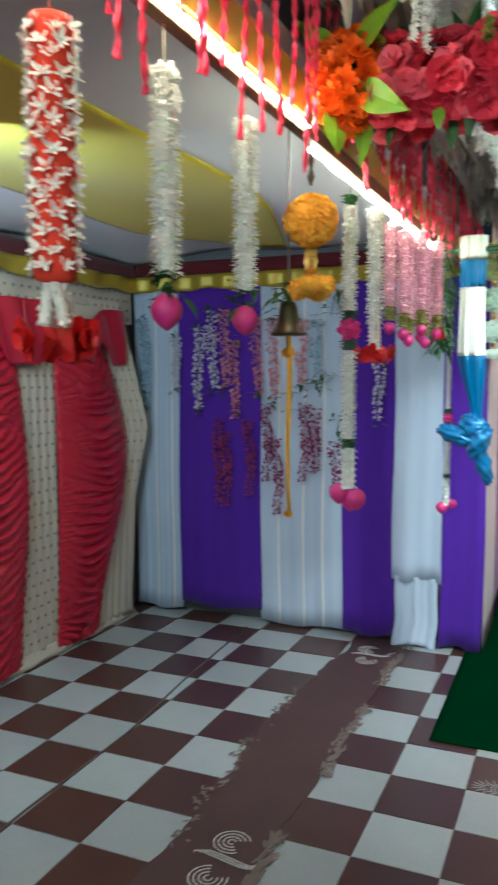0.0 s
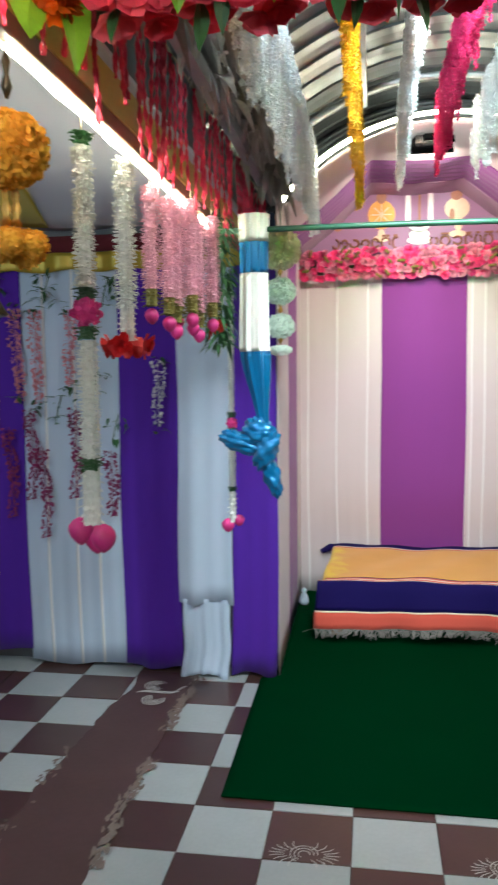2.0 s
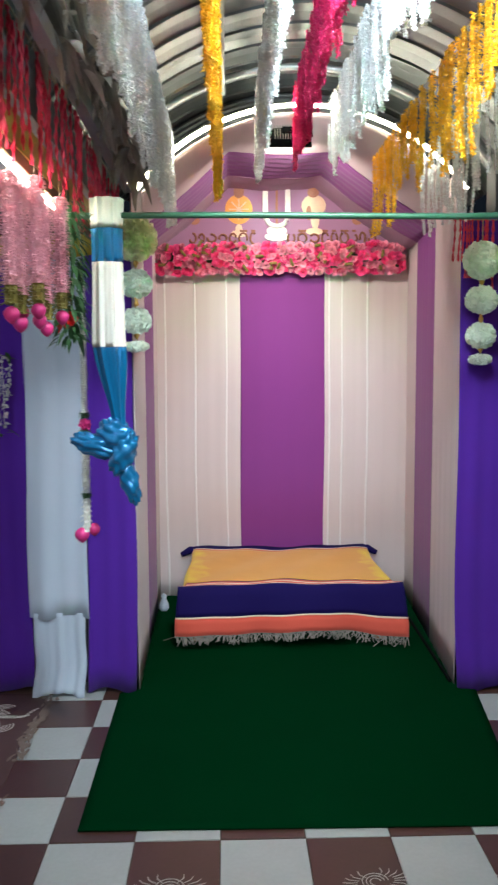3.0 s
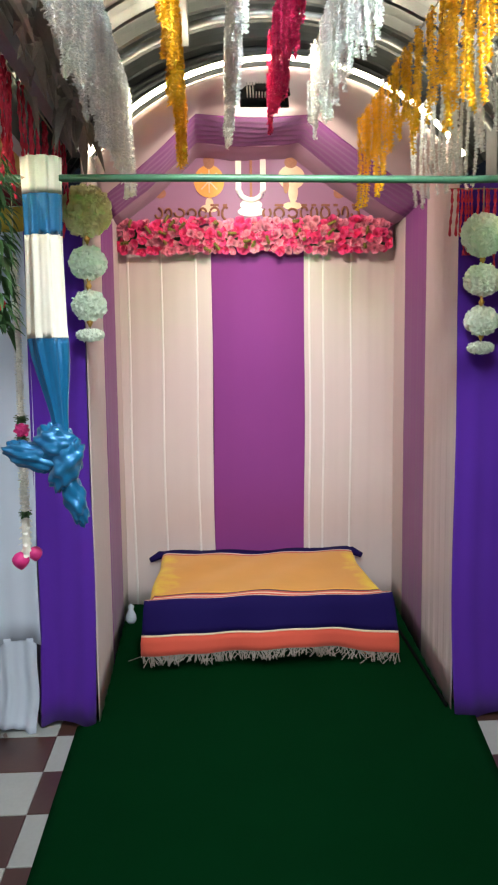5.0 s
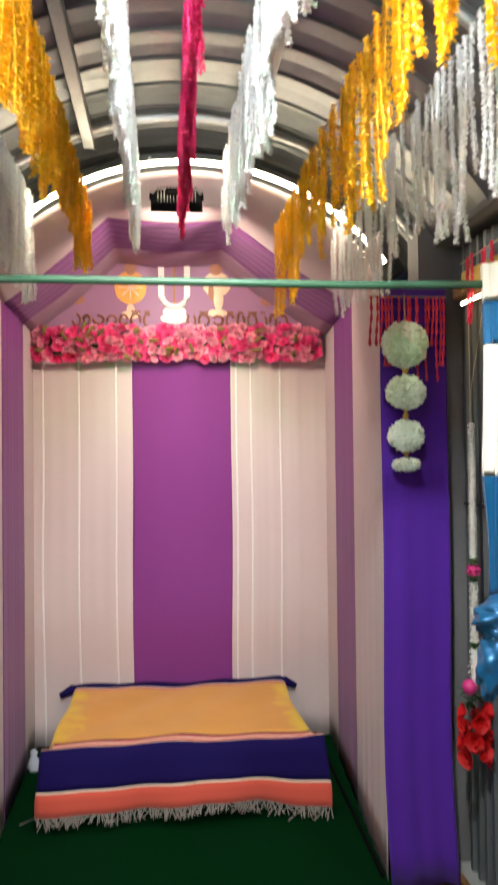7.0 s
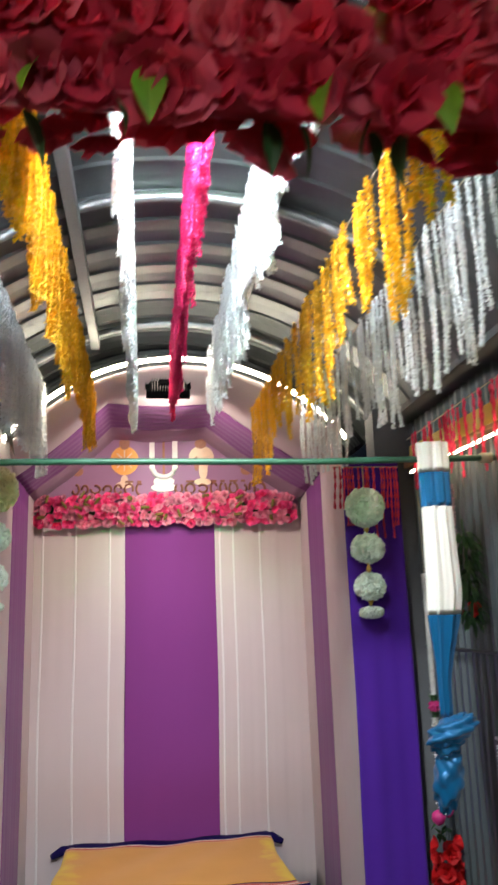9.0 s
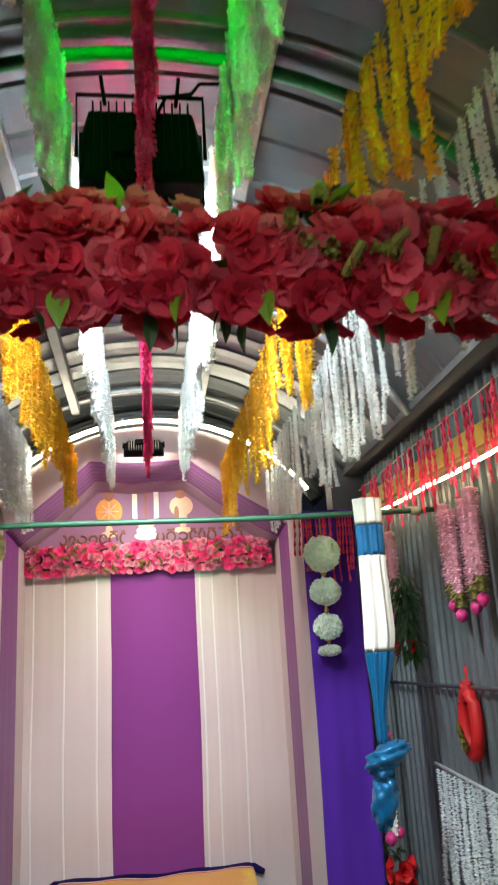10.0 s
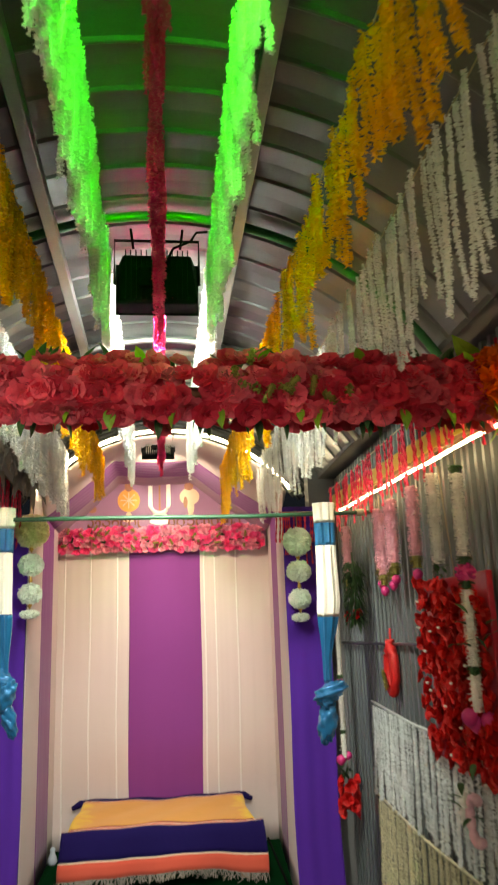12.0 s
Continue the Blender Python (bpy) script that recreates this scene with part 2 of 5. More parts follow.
def tube(name, pts, r, material, parent=None, label="", sides=8, closed=False):
    pts = [Vector(p) for p in pts]
    rs = r if isinstance(r, (list, tuple)) else [r] * len(pts)
    verts, faces = [], []
    for k, p in enumerate(pts):
        d = (pts[min(k + 1, len(pts) - 1)] - pts[max(k - 1, 0)]).normalized()
        s = d.cross(Vector((0, 0, 1)) if abs(d.z) < 0.9 else Vector((1, 0, 0))).normalized()
        u = s.cross(d)
        for q in range(sides):
            a = 2 * math.pi * q / sides
            verts.append(p + rs[k] * (s * math.cos(a) + u * math.sin(a)))
    for k in range(len(pts) - 1):
        for q in range(sides):
            a, b = k * sides + q, k * sides + (q + 1) % sides
            faces.append((a, b, b + sides, a + sides))
    faces.append(tuple(range(sides))[::-1])
    faces.append(tuple(range((len(pts) - 1) * sides, len(pts) * sides)))
    return finish(name, verts, faces, material, parent, label, True)


def lathe(name, profile, material, parent=None, label="", sides=20, lobes=0, depth=0.0, twist=0.0):
    """profile: (radius, z) from top to bottom; lobes gives petal-like ridges."""
    verts, faces = [], []
    for k, (r, z) in enumerate(profile):
        for q in range(sides):
            a = 2 * math.pi * q / sides
            rr = r * (1 + depth * abs(math.cos(lobes * a / 2 + twist * k))) if lobes else r
            verts.append((rr * math.cos(a), rr * math.sin(a), z))
    for k in range(len(profile) - 1):
        for q in range(sides):
            a, b = k * sides + q, k * sides + (q + 1) % sides
            faces.append((a, a + sides, b + sides, b))
    faces.append(tuple(range(sides)))
    faces.append(tuple(range((len(profile) - 1) * sides, len(profile) * sides))[::-1])
    return finish(name, verts, faces, material, parent, label, True)


def raw(name, verts, faces, material):
    me = bpy.data.meshes.new(name)
    me.from_pydata([tuple(v) for v in verts], [], faces)
    me.materials.append(material)
    me.update()
    return me


def petal(verts, faces, base, out, side, length, width, curl=0.3, up=None):
    """A cupped petal with a rib: five vertices on each side of it."""
    up = up if up is not None else out.cross(side).normalized()
    n = len(verts)
    for s, w, c in ((0.0, 0.25, 0.0), (0.45, 1.0, curl * 0.35), (0.85, 0.8, curl * 0.9)):
        p = base + out * (length * s) + up * (length * c)
        verts.extend((p - side * (width * w / 2) + up * (width * 0.18 * w), p, p + side * (width * w / 2) + up * (width * 0.18 * w)))
    verts.append(base + out * length + up * (length * curl * 1.1))
    for k in (0, 3):
        faces.append((n + k, n + k + 1, n + k + 4, n + k + 3))
        faces.append((n + k + 1, n + k + 2, n + k + 5, n + k + 4))
    faces.append((n + 6, n + 7, n + 9))
    faces.append((n + 7, n + 8, n + 9))


def ball_dirs(n, rng):
    g = math.pi * (3 - math.sqrt(5))
    for i in range(n):
        z = 1 - 2 * (i + 0.5) / n
        r = math.sqrt(1 - z * z)
        a = i * g + rng.uniform(-0.15, 0.15)
        yield Vector((r * math.cos(a), r * math.sin(a), z))


def side_of(d, rng):
    s = d.cross(Vector((rng.uniform(-1, 1), rng.uniform(-1, 1), rng.uniform(-1, 1)))).normalized()
    return s


def flower_mesh(name, r, material, rings=((6, 0.95, 0.25), (6, 0.75, 0.6), (5, 0.5, 1.1)), seed=0, width=0.8):
    """An artificial flower that opens towards +z."""
    rng = random.Random(seed)
    v, f = [], []
    for count, size, lift in rings:
        a0 = rng.uniform(0, 6)
        for k in range(count):
            a = a0 + 2 * math.pi * k / count + rng.uniform(-0.15, 0.15)
            le = lift + rng.uniform(-0.15, 0.15)
            out = Vector((math.cos(a) * math.cos(le), math.sin(a) * math.cos(le), math.sin(le)))
            side = Vector((-math.sin(a), math.cos(a), 0))
            petal(v, f, Vector((0, 0, 0)), out, side, r * size * rng.uniform(0.85, 1.1), r * width * rng.uniform(0.85, 1.15), rng.uniform(0.1, 0.4))
    return raw(name, v, f, material)


def pom_mesh(name, r, n, material, size=0.28, seed=0, squash=1.0, width=0.9):
    """A tissue ball of many ruffles."""
    rng = random.Random(seed)
    v, f = [], []
    for d in ball_dirs(n, rng):
        s = side_of(d, rng)
        q = Vector((d.x, d.y, d.z * squash))
        petal(v, f, q * r * 0.86, (d * 0.32 + s.cross(d) * rng.uniform(-1.0, 1.0)).normalized(), s, r * size * rng.uniform(0.8, 1.25), r * size * width * 1.3, rng.uniform(-0.3, 0.5))
    n0 = len(v)
    for j in range(13):
        for i in range(20):
            p, a = math.pi * (j + 0.02) / 12.04, 2 * math.pi * i / 20
            v.append(Vector((math.sin(p) * math.cos(a), math.sin(p) * math.sin(a), math.cos(p) * squash)) * r * 0.90 * rng.uniform(0.97, 1.03))
    for j in range(12):
        for i in range(20):
            a, b = n0 + j * 20 + i, n0 + j * 20 + (i + 1) % 20
            f.append((a, a + 20, b + 20, b))
    return raw(name, v, f, material)


def tube_petals(name, length, r, material, rings, per, size, seed=0, droop=0.5, core=True):
    """A thick strung garland: petals in rings round a cord that hangs from the origin."""
    rng = random.Random(seed)
    v, f = [], []
    for k in range(rings):
        z = -length * (k + 0.5) / rings
        rr = r * rng.uniform(0.9, 1.08)
        for q in range(per):
            a = 2 * math.pi * (q + 0.5 * (k % 2)) / per + rng.uniform(-0.2, 0.2)
            o = Vector((math.cos(a), math.sin(a), -droop + rng.uniform(-0.35, 0.35))).normalized()
            s = Vector((-math.sin(a), math.cos(a), 0))
            petal(v, f, Vector((math.cos(a), math.sin(a), 0)) * rr * 0.45 + Vector((0, 0, z)), o, s, rr * 0.62 * rng.uniform(0.85, 1.2), size * rng.uniform(0.8, 1.2), rng.uniform(-0.2, 0.4))
    if not core:
        return raw(name, v, f, material)
    n0 = len(v)
    for j, z in enumerate((0, -length)):
        for i in range(8):
            a = math.pi * i / 4
            v.append(Vector((math.cos(a) * r * 0.6, math.sin(a) * r * 0.6, z)))
    for i in range(8):
        f.append((n0 + i, n0 + 8 + i, n0 + 8 + (i + 1) % 8, n0 + (i + 1) % 8))
    return raw(name, v, f, material)


def strand_mesh(name, length, r, material, step=0.0055, seed=0, sway=0.006):
    """A hanging strand of tinsel: foil fins that twist down one thread."""
    rng = random.Random(seed)
    v, f = [], []
    n = int(length / step)
    p1, p2 = rng.uniform(0, 6), rng.uniform(0, 6)
    for k in range(n + 1):
        t = k / n
        v.append(Vector((sway * math.sin(3 * t + p1) * t * 2, sway * math.sin(4 * t + p2) * t * 2, -length * t)))
    for k in range(n):
        mid = (v[k] + v[k + 1]) / 2
        a = k * 2.1 + rng.uniform(-0.4, 0.4)
        for q in (0.0, 2.1, 4.2):
            o = Vector((math.cos(a + q), math.sin(a + q), rng.uniform(-0.8, 0.2)))
            s = Vector((-math.sin(a + q), math.cos(a + q), rng.uniform(-0.6, 0.6))) * step * 1.1
            i = len(v)
            p = mid + o * r * rng.uniform(0.7, 1.25)
            v.extend((p + s, p - s))
            f.append((k, k + 1, i + 1, i))
    return raw(name, v, f, material)


def rope_mesh(name, length, r, material, seed=0, sway=0.008):
    """A hanging rope of twisted yarn: a lumpy tube of turning lobes."""
    rng = random.Random(seed)
    v, f = [], []
    n, sides = int(length / 0.0055), 6
    p1, p2 = rng.uniform(0, 6), rng.uniform(0, 6)
    for k in range(n + 1):
        t = k / n
        c = Vector((sway * math.sin(4 * t + p1) * t, sway * math.sin(3 * t + p2) * t, -length * t))
        for q in range(sides):
            a = 2 * math.pi * q / sides
            rr = r * (0.72 + 0.42 * math.cos(2 * a - 0.75 * k)) * rng.uniform(0.85, 1.15)
            v.append(c + Vector((rr * math.cos(a), rr * math.sin(a), 0)))
    for k in range(n):
        for q in range(sides):
            a, b = k * sides + q, k * sides + (q + 1) % sides
            f.append((a, a + sides, b + sides, b))
    return raw(name, v, f, material)


def leaf_mesh(name, length, width, material, bend=0.3):
    v, f = [], []
    rows = 5
    for k in range(rows + 1):
        t = k / rows
        w = width * math.sin(math.pi * min(1, 0.08 + 0.92 * t) ** 0.8) * 0.5
        z = -bend * length * t * t
        v.extend(((t * length, -w, z + w * 0.25), (t * length, 0, z), (t * length, w, z + w * 0.25)))
    for k in range(rows):
        a = 3 * k
        f.extend(((a, a + 1, a + 4, a + 3), (a + 1, a + 2, a + 5, a + 4)))
    return raw(name, v, f, material)


def facing(at, out, spin=0.0, size=1.0):
    """A pose whose +z points along out."""
    q = Vector(out).to_track_quat("Z", "Y")
    return Matrix.Translation(at) @ q.to_matrix().to_4x4() @ Matrix.Rotation(spin, 4, "Z") @ Matrix.Scale(size, 4)


def pleats(x, waves, depth, seed):
    """Soft uneven folds of hanging cloth at x from 0 to 1."""
    return depth * (0.55 * math.sin(2 * math.pi * waves * x + seed) + 0.3 * math.sin(2 * math.pi * waves * 2.3 * x + 2 * seed) + 0.25 * math.sin(2 * math.pi * waves * 0.37 * x + 3 * seed))

# ---- the setting ----
TILE, X0, Y0 = 0.30, -0.6, 3.3
HALL_Y = 4.62
VX, VR, VZ = 0.42, 1.28, 1.91   # the vault's axis and radius

floor = tagged(part("floor", boxes(((-3.0, -3.2, -0.2), (1.9, 6.7, -0.008))), GROUT, None), "worn checkerboard floor of white and brown tiles", "floor", kind="structure")
tagged(part("wall_north", boxes(((-3.0, HALL_Y + 0.10, -0.008), (-0.56, HALL_Y + 0.24, 3.2)), ((1.40, HALL_Y + 0.10, -0.008), (1.9, HALL_Y + 0.24, 3.2))), DARK_WALL, None), "dark plaster wall behind the hung cloth", "wall", kind="structure")
tagged(part("wall_west", boxes(((-3.0, -3.2, -0.008), (-2.86, HALL_Y + 0.1, 2.9))), DARK_WALL, None), "dark plaster wall behind red and ivory drapery", "wall", kind="structure")
tagged(part("wall_south", boxes(((-2.86, -3.2, -0.008), (1.72, -3.06, 3.3))), DARK_WALL, None), "plain dark plaster wall", "wall", kind="structure")
tagged(part("wall_niche", boxes(((-0.56, HALL_Y + 0.24, -0.008), (-0.48, 6.6, 2.42)), ((1.32, HALL_Y + 0.24, -0.008), (1.40, 6.6, 2.42)), ((-0.48, 6.46, -0.008), (1.32, 6.6, 3.3))), DARK_WALL, None), "plain wall behind the niche cloth", "wall", kind="structure")

# east wall of upright corrugated sheet
east = tagged(part("wall_east", boxes(((1.64, -3.06, -0.008), (1.9, HALL_Y + 0.1, 3.2))), DARK_WALL, None), "wall clad in grey corrugated metal sheet", "wall", kind="structure")
for k in range(26):
    y0 = HALL_Y + 0.08 - 0.29 * (k + 1)
    sheet("panel", lambda u, v, y0=y0: (1.59 - 0.030 * max(-0.6, min(0.6, 1.6 * math.sin(2 * math.pi * u * 4))) + 0.004 * (k % 2), y0 + 0.30 * u, 0.0 + 2.6 * v), 48, 1, (0.003, 0, 0), CORR, east, "", False)
for z in (1.52,):
    tube("rail", [(1.553, -3.0, z), (1.553, HALL_Y, z)], 0.008, CORR, east, "thin steel rail")
tagged(part("trim", boxes(((1.476, -2.9, -0.006), (1.506, HALL_Y - 0.03, 0.028)), bevel=0.004), WOOD, None), "brown wooden edge strip on the floor by the metal wall", "trim", kind="structure")

# vault of curved sheets over the passage
def vault_pt(a, y, r):
    return (VX + r * math.sin(a), y, VZ + r * math.cos(a))


AMAX = 0.99
roof_v, roof_f = [], []
NA, PITCH = 40, 0.20
# each sheet: a flat pan between two narrow pressed ribs
ROWS = [(-3.06 + PITCH * k + dy, dr) for k in range(44) for dy, dr in ((0.0, 0.0), (0.010, 0.008), (0.020, 0.008), (0.030, 0.0), (0.115, -0.004))]
NY = len(ROWS) - 1
for y, dr in ROWS:
    for i in range(NA + 1):
        a = -AMAX + 2 * AMAX * i / NA
        roof_v.append(vault_pt(a, y, VR - dr + 0.003 * math.sin(3.1 * y + 5 * a)))
for j in range(NY):
    for i in range(NA):
        a = j * (NA + 1) + i
        roof_f.append((a, a + NA + 1, a + NA + 2, a + 1))
n0 = len(roof_v)
roof_v += [(x, y, z + 0.03) for x, y, z in roof_v]
roof_f += [tuple(n0 + q for q in reversed(f)) for f in roof_f]
ceiling_vault = tagged(finish("ceiling_vault", roof_v, roof_f, ROOF), "curved grey metal sheet vault over the passage", "ceiling", kind="structure")
for y in (-2.4, -0.9, 0.55, 2.25, 3.55, 4.80):
    pts = [vault_pt(-AMAX + 2 * AMAX * k / 24, y, VR - 0.028) for k in range(25)]
    tube("roof_rib", pts, 0.018, GREEN_PAINT if y < 3 else STEEL, ceiling_vault, "curved steel rib")
for a in (-0.34, 0.235):
    p = vault_pt(a, 0, VR - 0.06)
    part("purlin", boxes(((p[0] - 0.022, -3.0, p[2] - 0.025), (p[0] + 0.022, 4.85, p[2] + 0.02)), bevel=0.004), STEEL, ceiling_vault, "grey box-section purlin")

# tent ceiling of the side hall
def tent(u, v):
    x, y = -2.86 + 2.30 * u, -3.06 + (HALL_Y + 0.16) * v + 3.06 * v
    return (x, y, 2.40 + 0.02 * math.sin(5 * x) * math.sin(3 * y) + 0.05 * math.sin(math.pi * u))


ceiling_tent = tagged(sheet("ceiling_tent", tent, 24, 48, (0, 0, 0.02), TENT_WHITE), "white tent cloth ceiling with a broad yellow wave", "ceiling", kind="structure")

# eaves closing the sides of the vault
tagged(part("wall_eave", boxes(((-0.66, -3.06, 2.44), (-0.62, HALL_Y + 0.10, 3.3)), ((1.47, -3.06, 2.61), (1.75, HALL_Y + 0.10, 2.64)), ((-0.62, -3.06, 3.26), (1.72, 6.6, 3.34))), DARK_WALL, None), "dark eaves board above the beam", "wall", kind="structure")

# beams
beam_l = tagged(part("beam_west", boxes(((-0.56, -3.06, 2.205), (-0.53, HALL_Y, 2.275)), bevel=0.004), WOOD, None), "long brown beam over the hall opening", "beam", kind="structure")
part("steel_angle", boxes(((-0.46, -3.06, 2.50), (-0.42, HALL_Y, 2.506)), ((-0.426, -3.06, 2.506), (-0.42, HALL_Y, 2.55))), STEEL, beam_l, "grey steel angle")
part("gold_trim", boxes(((-0.529, -1.2, 2.240), (-0.524, 4.4, 2.33))), GOLD_CLOTH, beam_l, "shiny gold zari trim")
beam_r = tagged(part("beam_east", boxes(((1.51, -3.06, 2.03), (1.57, 7.68 - 3.06, 2.085)), bevel=0.004), WOOD, None), "long brown beam along the metal wall", "beam", kind="structure")
part("gold_trim", boxes(((1.503, -2.9, 2.045), (1.508, 4.5, 2.12))), GOLD_CLOTH, beam_r, "shiny gold zari trim")
for v in [v for o in (beam_r, *beam_r.children) for v in o.data.vertices]:
    v.co.z += 0.155 + 0.038 * v.co.y


# ---- hung cloth of the hall's end wall ----
def hanging(name, label, x0, x1, y, z0, z1, material, waves, depth, seed, kick=0.0, nu=None, seams=()):
    root = thing(name, label, "curtain", ((x0 + x1) / 2, y, z0), "cloth panels of the end wall")
    cx = (x0 + x1) / 2

    def fn(u, v):
        d = pleats(u, waves, depth, seed) * (1.15 - 0.5 * v)
        return (x0 + (x1 - x0) * u - cx + 0.008 * math.sin(9 * v + seed) * (1 - v), d - kick * (1 - v) ** 6, (z1 - z0) * v + (0.012 * math.sin(7 * u + seed)) * (1 - v))

    sheet("panel", fn, nu or max(16, int((x1 - x0) * 90)), 18, (0, 0.004, 0), material, root)
    for k, sx in enumerate(seams):
        u = (sx - x0) / (x1 - x0)
        sheet("seam", lambda a, v, u=u: (Vector(fn(u, v)) + Vector(((a - 0.5) * 0.014, -0.004 - 0.003 * math.sin(math.pi * a), 0))), 3, 18, (0, 0.003, 0), SEAM, root, "white stitched seam")
    return root


Y = HALL_Y
hanging("curtain", "pale bluish-white cloth panel in the hall corner", -2.79, -2.43, Y, 0.03, 2.26, WHITE_CLOTH, 3, 0.010, 0.4, seams=(-2.62, -2.5))
hanging("curtain", "wide violet cloth panel with a bare hem", -2.44, -1.845, Y - 0.012, 0.08, 2.26, PURPLE, 2, 0.008, 1.3)
hanging("curtain", "wide white cloth panel with stitched seams", -1.85, -1.285, Y, 0.02, 2.26, WHITE_CLOTH, 3, 0.005, 2.1, seams=(-1.72, -1.55, -1.42))
hanging("curtain", "violet cloth panel touching the floor", -1.295, -0.965, Y - 0.012, 0.02, 2.30, PURPLE, 1.5, 0.012, 0.9)
hanging("curtain", "white cloth panel gathered at its foot", -0.97, -0.668, Y - 0.02, 0.40, 2.30, WHITE_CLOTH, 1.2, 0.016, 3.0, 0.02)
hanging("curtain", "loose white under-cloth bunched on the floor", -0.95, -0.69, Y - 0.035, 0.01, 0.42, WHITE_CLOTH, 2.2, 0.018, 4.1, 0.05)
hanging("curtain", "violet cloth panel at the niche corner", -0.675, -0.43, Y - 0.025, 0.02, 2.30, PURPLE, 1.1, 0.014, 5.2, 0.02)
hanging("curtain", "violet cloth panel kicked out at its hem", 1.195, 1.47, Y - 0.025, 0.01, 2.40, PURPLE, 1.3, 0.010, 2.6, 0.06)
for x0, x1, rows in ((-2.86, -0.5, 1),):
    v = thing("valance", "scalloped gold cloth valance under the tent ceiling", "valance", (-1.7, Y - 0.03, 2.21))
    sheet("frill", lambda u, w: (-1.16 + 2.3 * u, 0.012 * math.sin(90 * u), 0.0 + 0.085 * w - 0.02 * abs(math.sin(22 * u)) * (1 - w)), 160, 4, (0, 0.004, 0), GOLD_CLOTH, v, "pleated gold frill")
    sheet("band", lambda u, w: (-1.16 + 2.3 * u, 0.006 * math.sin(17 * u), 0.087 + 0.085 * w), 60, 2, (0, 0.006, 0), MAROON, v, "plain maroon band")
v = thing("valance", "gold and maroon valance above the red drapery", "valance", (-2.74, 2.0, 2.2))
sheet("frill", lambda u, w: (0.012 * math.sin(120 * u), -3.0 + 5.6 * u, 0.0 + 0.085 * w - 0.02 * abs(math.sin(50 * u)) * (1 - w)), 240, 4, (-0.004, 0, 0), GOLD_CLOTH, v, "pleated gold frill")
sheet("band", lambda u, w: (0.006 * math.sin(37 * u), -3.0 + 5.6 * u, 0.087 + 0.085 * w), 80, 2, (-0.006, 0, 0), MAROON, v, "plain maroon band")


# ---- red and ivory drapery of the west wall ----
def red_right(v):
    """The bowed edge of a ruched panel, v from the floor to its heading."""
    return 0.22 + 0.265 * math.sin(math.pi * v ** 1.35)


def dotted(root, fn, rows, cols):
    vv, ff = [], []
    for j in range(rows):
        for i in range(cols):
            u, w = (i + (0.75 if j % 2 else 0.25)) / cols, (j + 0.5) / rows
            c = Vector(fn(min(u, 0.99), w)) + Vector((0.003, 0, 0))
            q = len(vv)
            vv += [c + Vector((0, 0.008 * math.cos(a), 0.011 * math.sin(a))) for a in (0, 1.05, 2.1, 3.14, 4.19, 5.24)]
            ff.append(tuple(range(q, q + 6)))
    finish("dots", vv, ff, DOT, root, "small printed dark dots")["kind"] = "stuff"


def ivory_panel(y0, y1, top):
    root = thing("drape", "ivory cloth drape with small dark dots", "drapery", (-2.80, (y0 + y1) / 2, 0.02), "west wall drapery")
    w = y1 - y0

    def fn(u, v):
        return (0.04 + 0.004 * math.sin(60 * u + 3 * v), (u - 0.5) * w, (top - 0.02) * v)

    sheet("panel", fn, 40, 40, (-0.006, 0, 0), IVORY, root)
    dotted(root, fn, 30, max(3, int(w / 0.062)))
    return root


def corner_panel(cy):
    """The last ivory drape: pulled out to a point at chest height, slack below."""
    root = thing("drape", "ivory dotted drape pulled out to a point in the corner", "drapery", (-2.80, cy, 0.02), "west wall drapery")
    edge = [(0.0, 0.08, 0.60), (0.065, 0.08, 0.60), (0.39, 0.11, 0.61), (0.61, 0.20, 0.638), (1.0, 0.06, 0.52)]

    def fn(u, v):
        for (a, xa, ya), (b, xb, yb) in zip(edge, edge[1:]):
            if v <= b:
                break
        t = (v - a) / (b - a)
        x1, y1 = xa + (xb - xa) * t, ya + (yb - ya) * t
        y0 = red_right(v) - 0.03
        fold = 0.007 * math.sin(34 * u + 9 * v) * u * (1 - u) * 4
        return (0.045 + (x1 - 0.045) * u ** 1.4 + fold, y0 + (y1 - y0) * u, 2.09 * v)

    sheet("panel", fn, 30, 48, (-0.006, 0, 0), IVORY, root)
    dotted(root, lambda u, w: fn(u, 0.42 + 0.58 * w), 18, 5)
    return root


def red_panel(cy, bowed=False):
    root = thing("drape", "crimson satin drape ruched in swagged folds", "drapery", (-2.80, cy, 0.03), "west wall drapery")

    def fn(u, v):
        s = 4 * u * (1 - u)
        wob = noise.noise((3.0 * u, 11.0 * v, cy))
        ph = v * 1.95 / 0.060 + 2.3 * s + 0.9 * wob
        ridge = abs(math.cos(ph * math.pi)) ** 2.5 * (0.75 + 0.5 * noise.noise((9 * u, 30 * v, 2 + cy)))
        fine = abs(math.cos(ph * math.pi * 2.3 + 2 * wob)) ** 2
        depth = 0.35 + 0.65 * s
        y0, y1 = -0.20 + 0.04 * math.sin(math.pi * v), red_right(v) if bowed else 0.45 + 0.02 * math.sin(math.pi * v)
        prof = 0.055 + 0.05 * s * (0.6 + 0.4 * math.sin(math.pi * v)) + 0.06 * u * math.sin(math.pi * v) ** 2 + (0.034 * ridge + 0.012 * fine) * depth
        return (prof, y0 + (y1 - y0) * u, 1.95 * v)

    sheet("swag", fn, 24, 360, (-0.01, 0, 0), RED_CLOTH, root)
    sheet("heading", lambda u, v: (0.070 + 0.006 * math.sin(95 * u), -0.20 + 0.50 * u, 1.945 + 0.09 * v), 60, 2, (-0.012, 0, 0), IVORY, root, "ivory gathered heading")
    return root


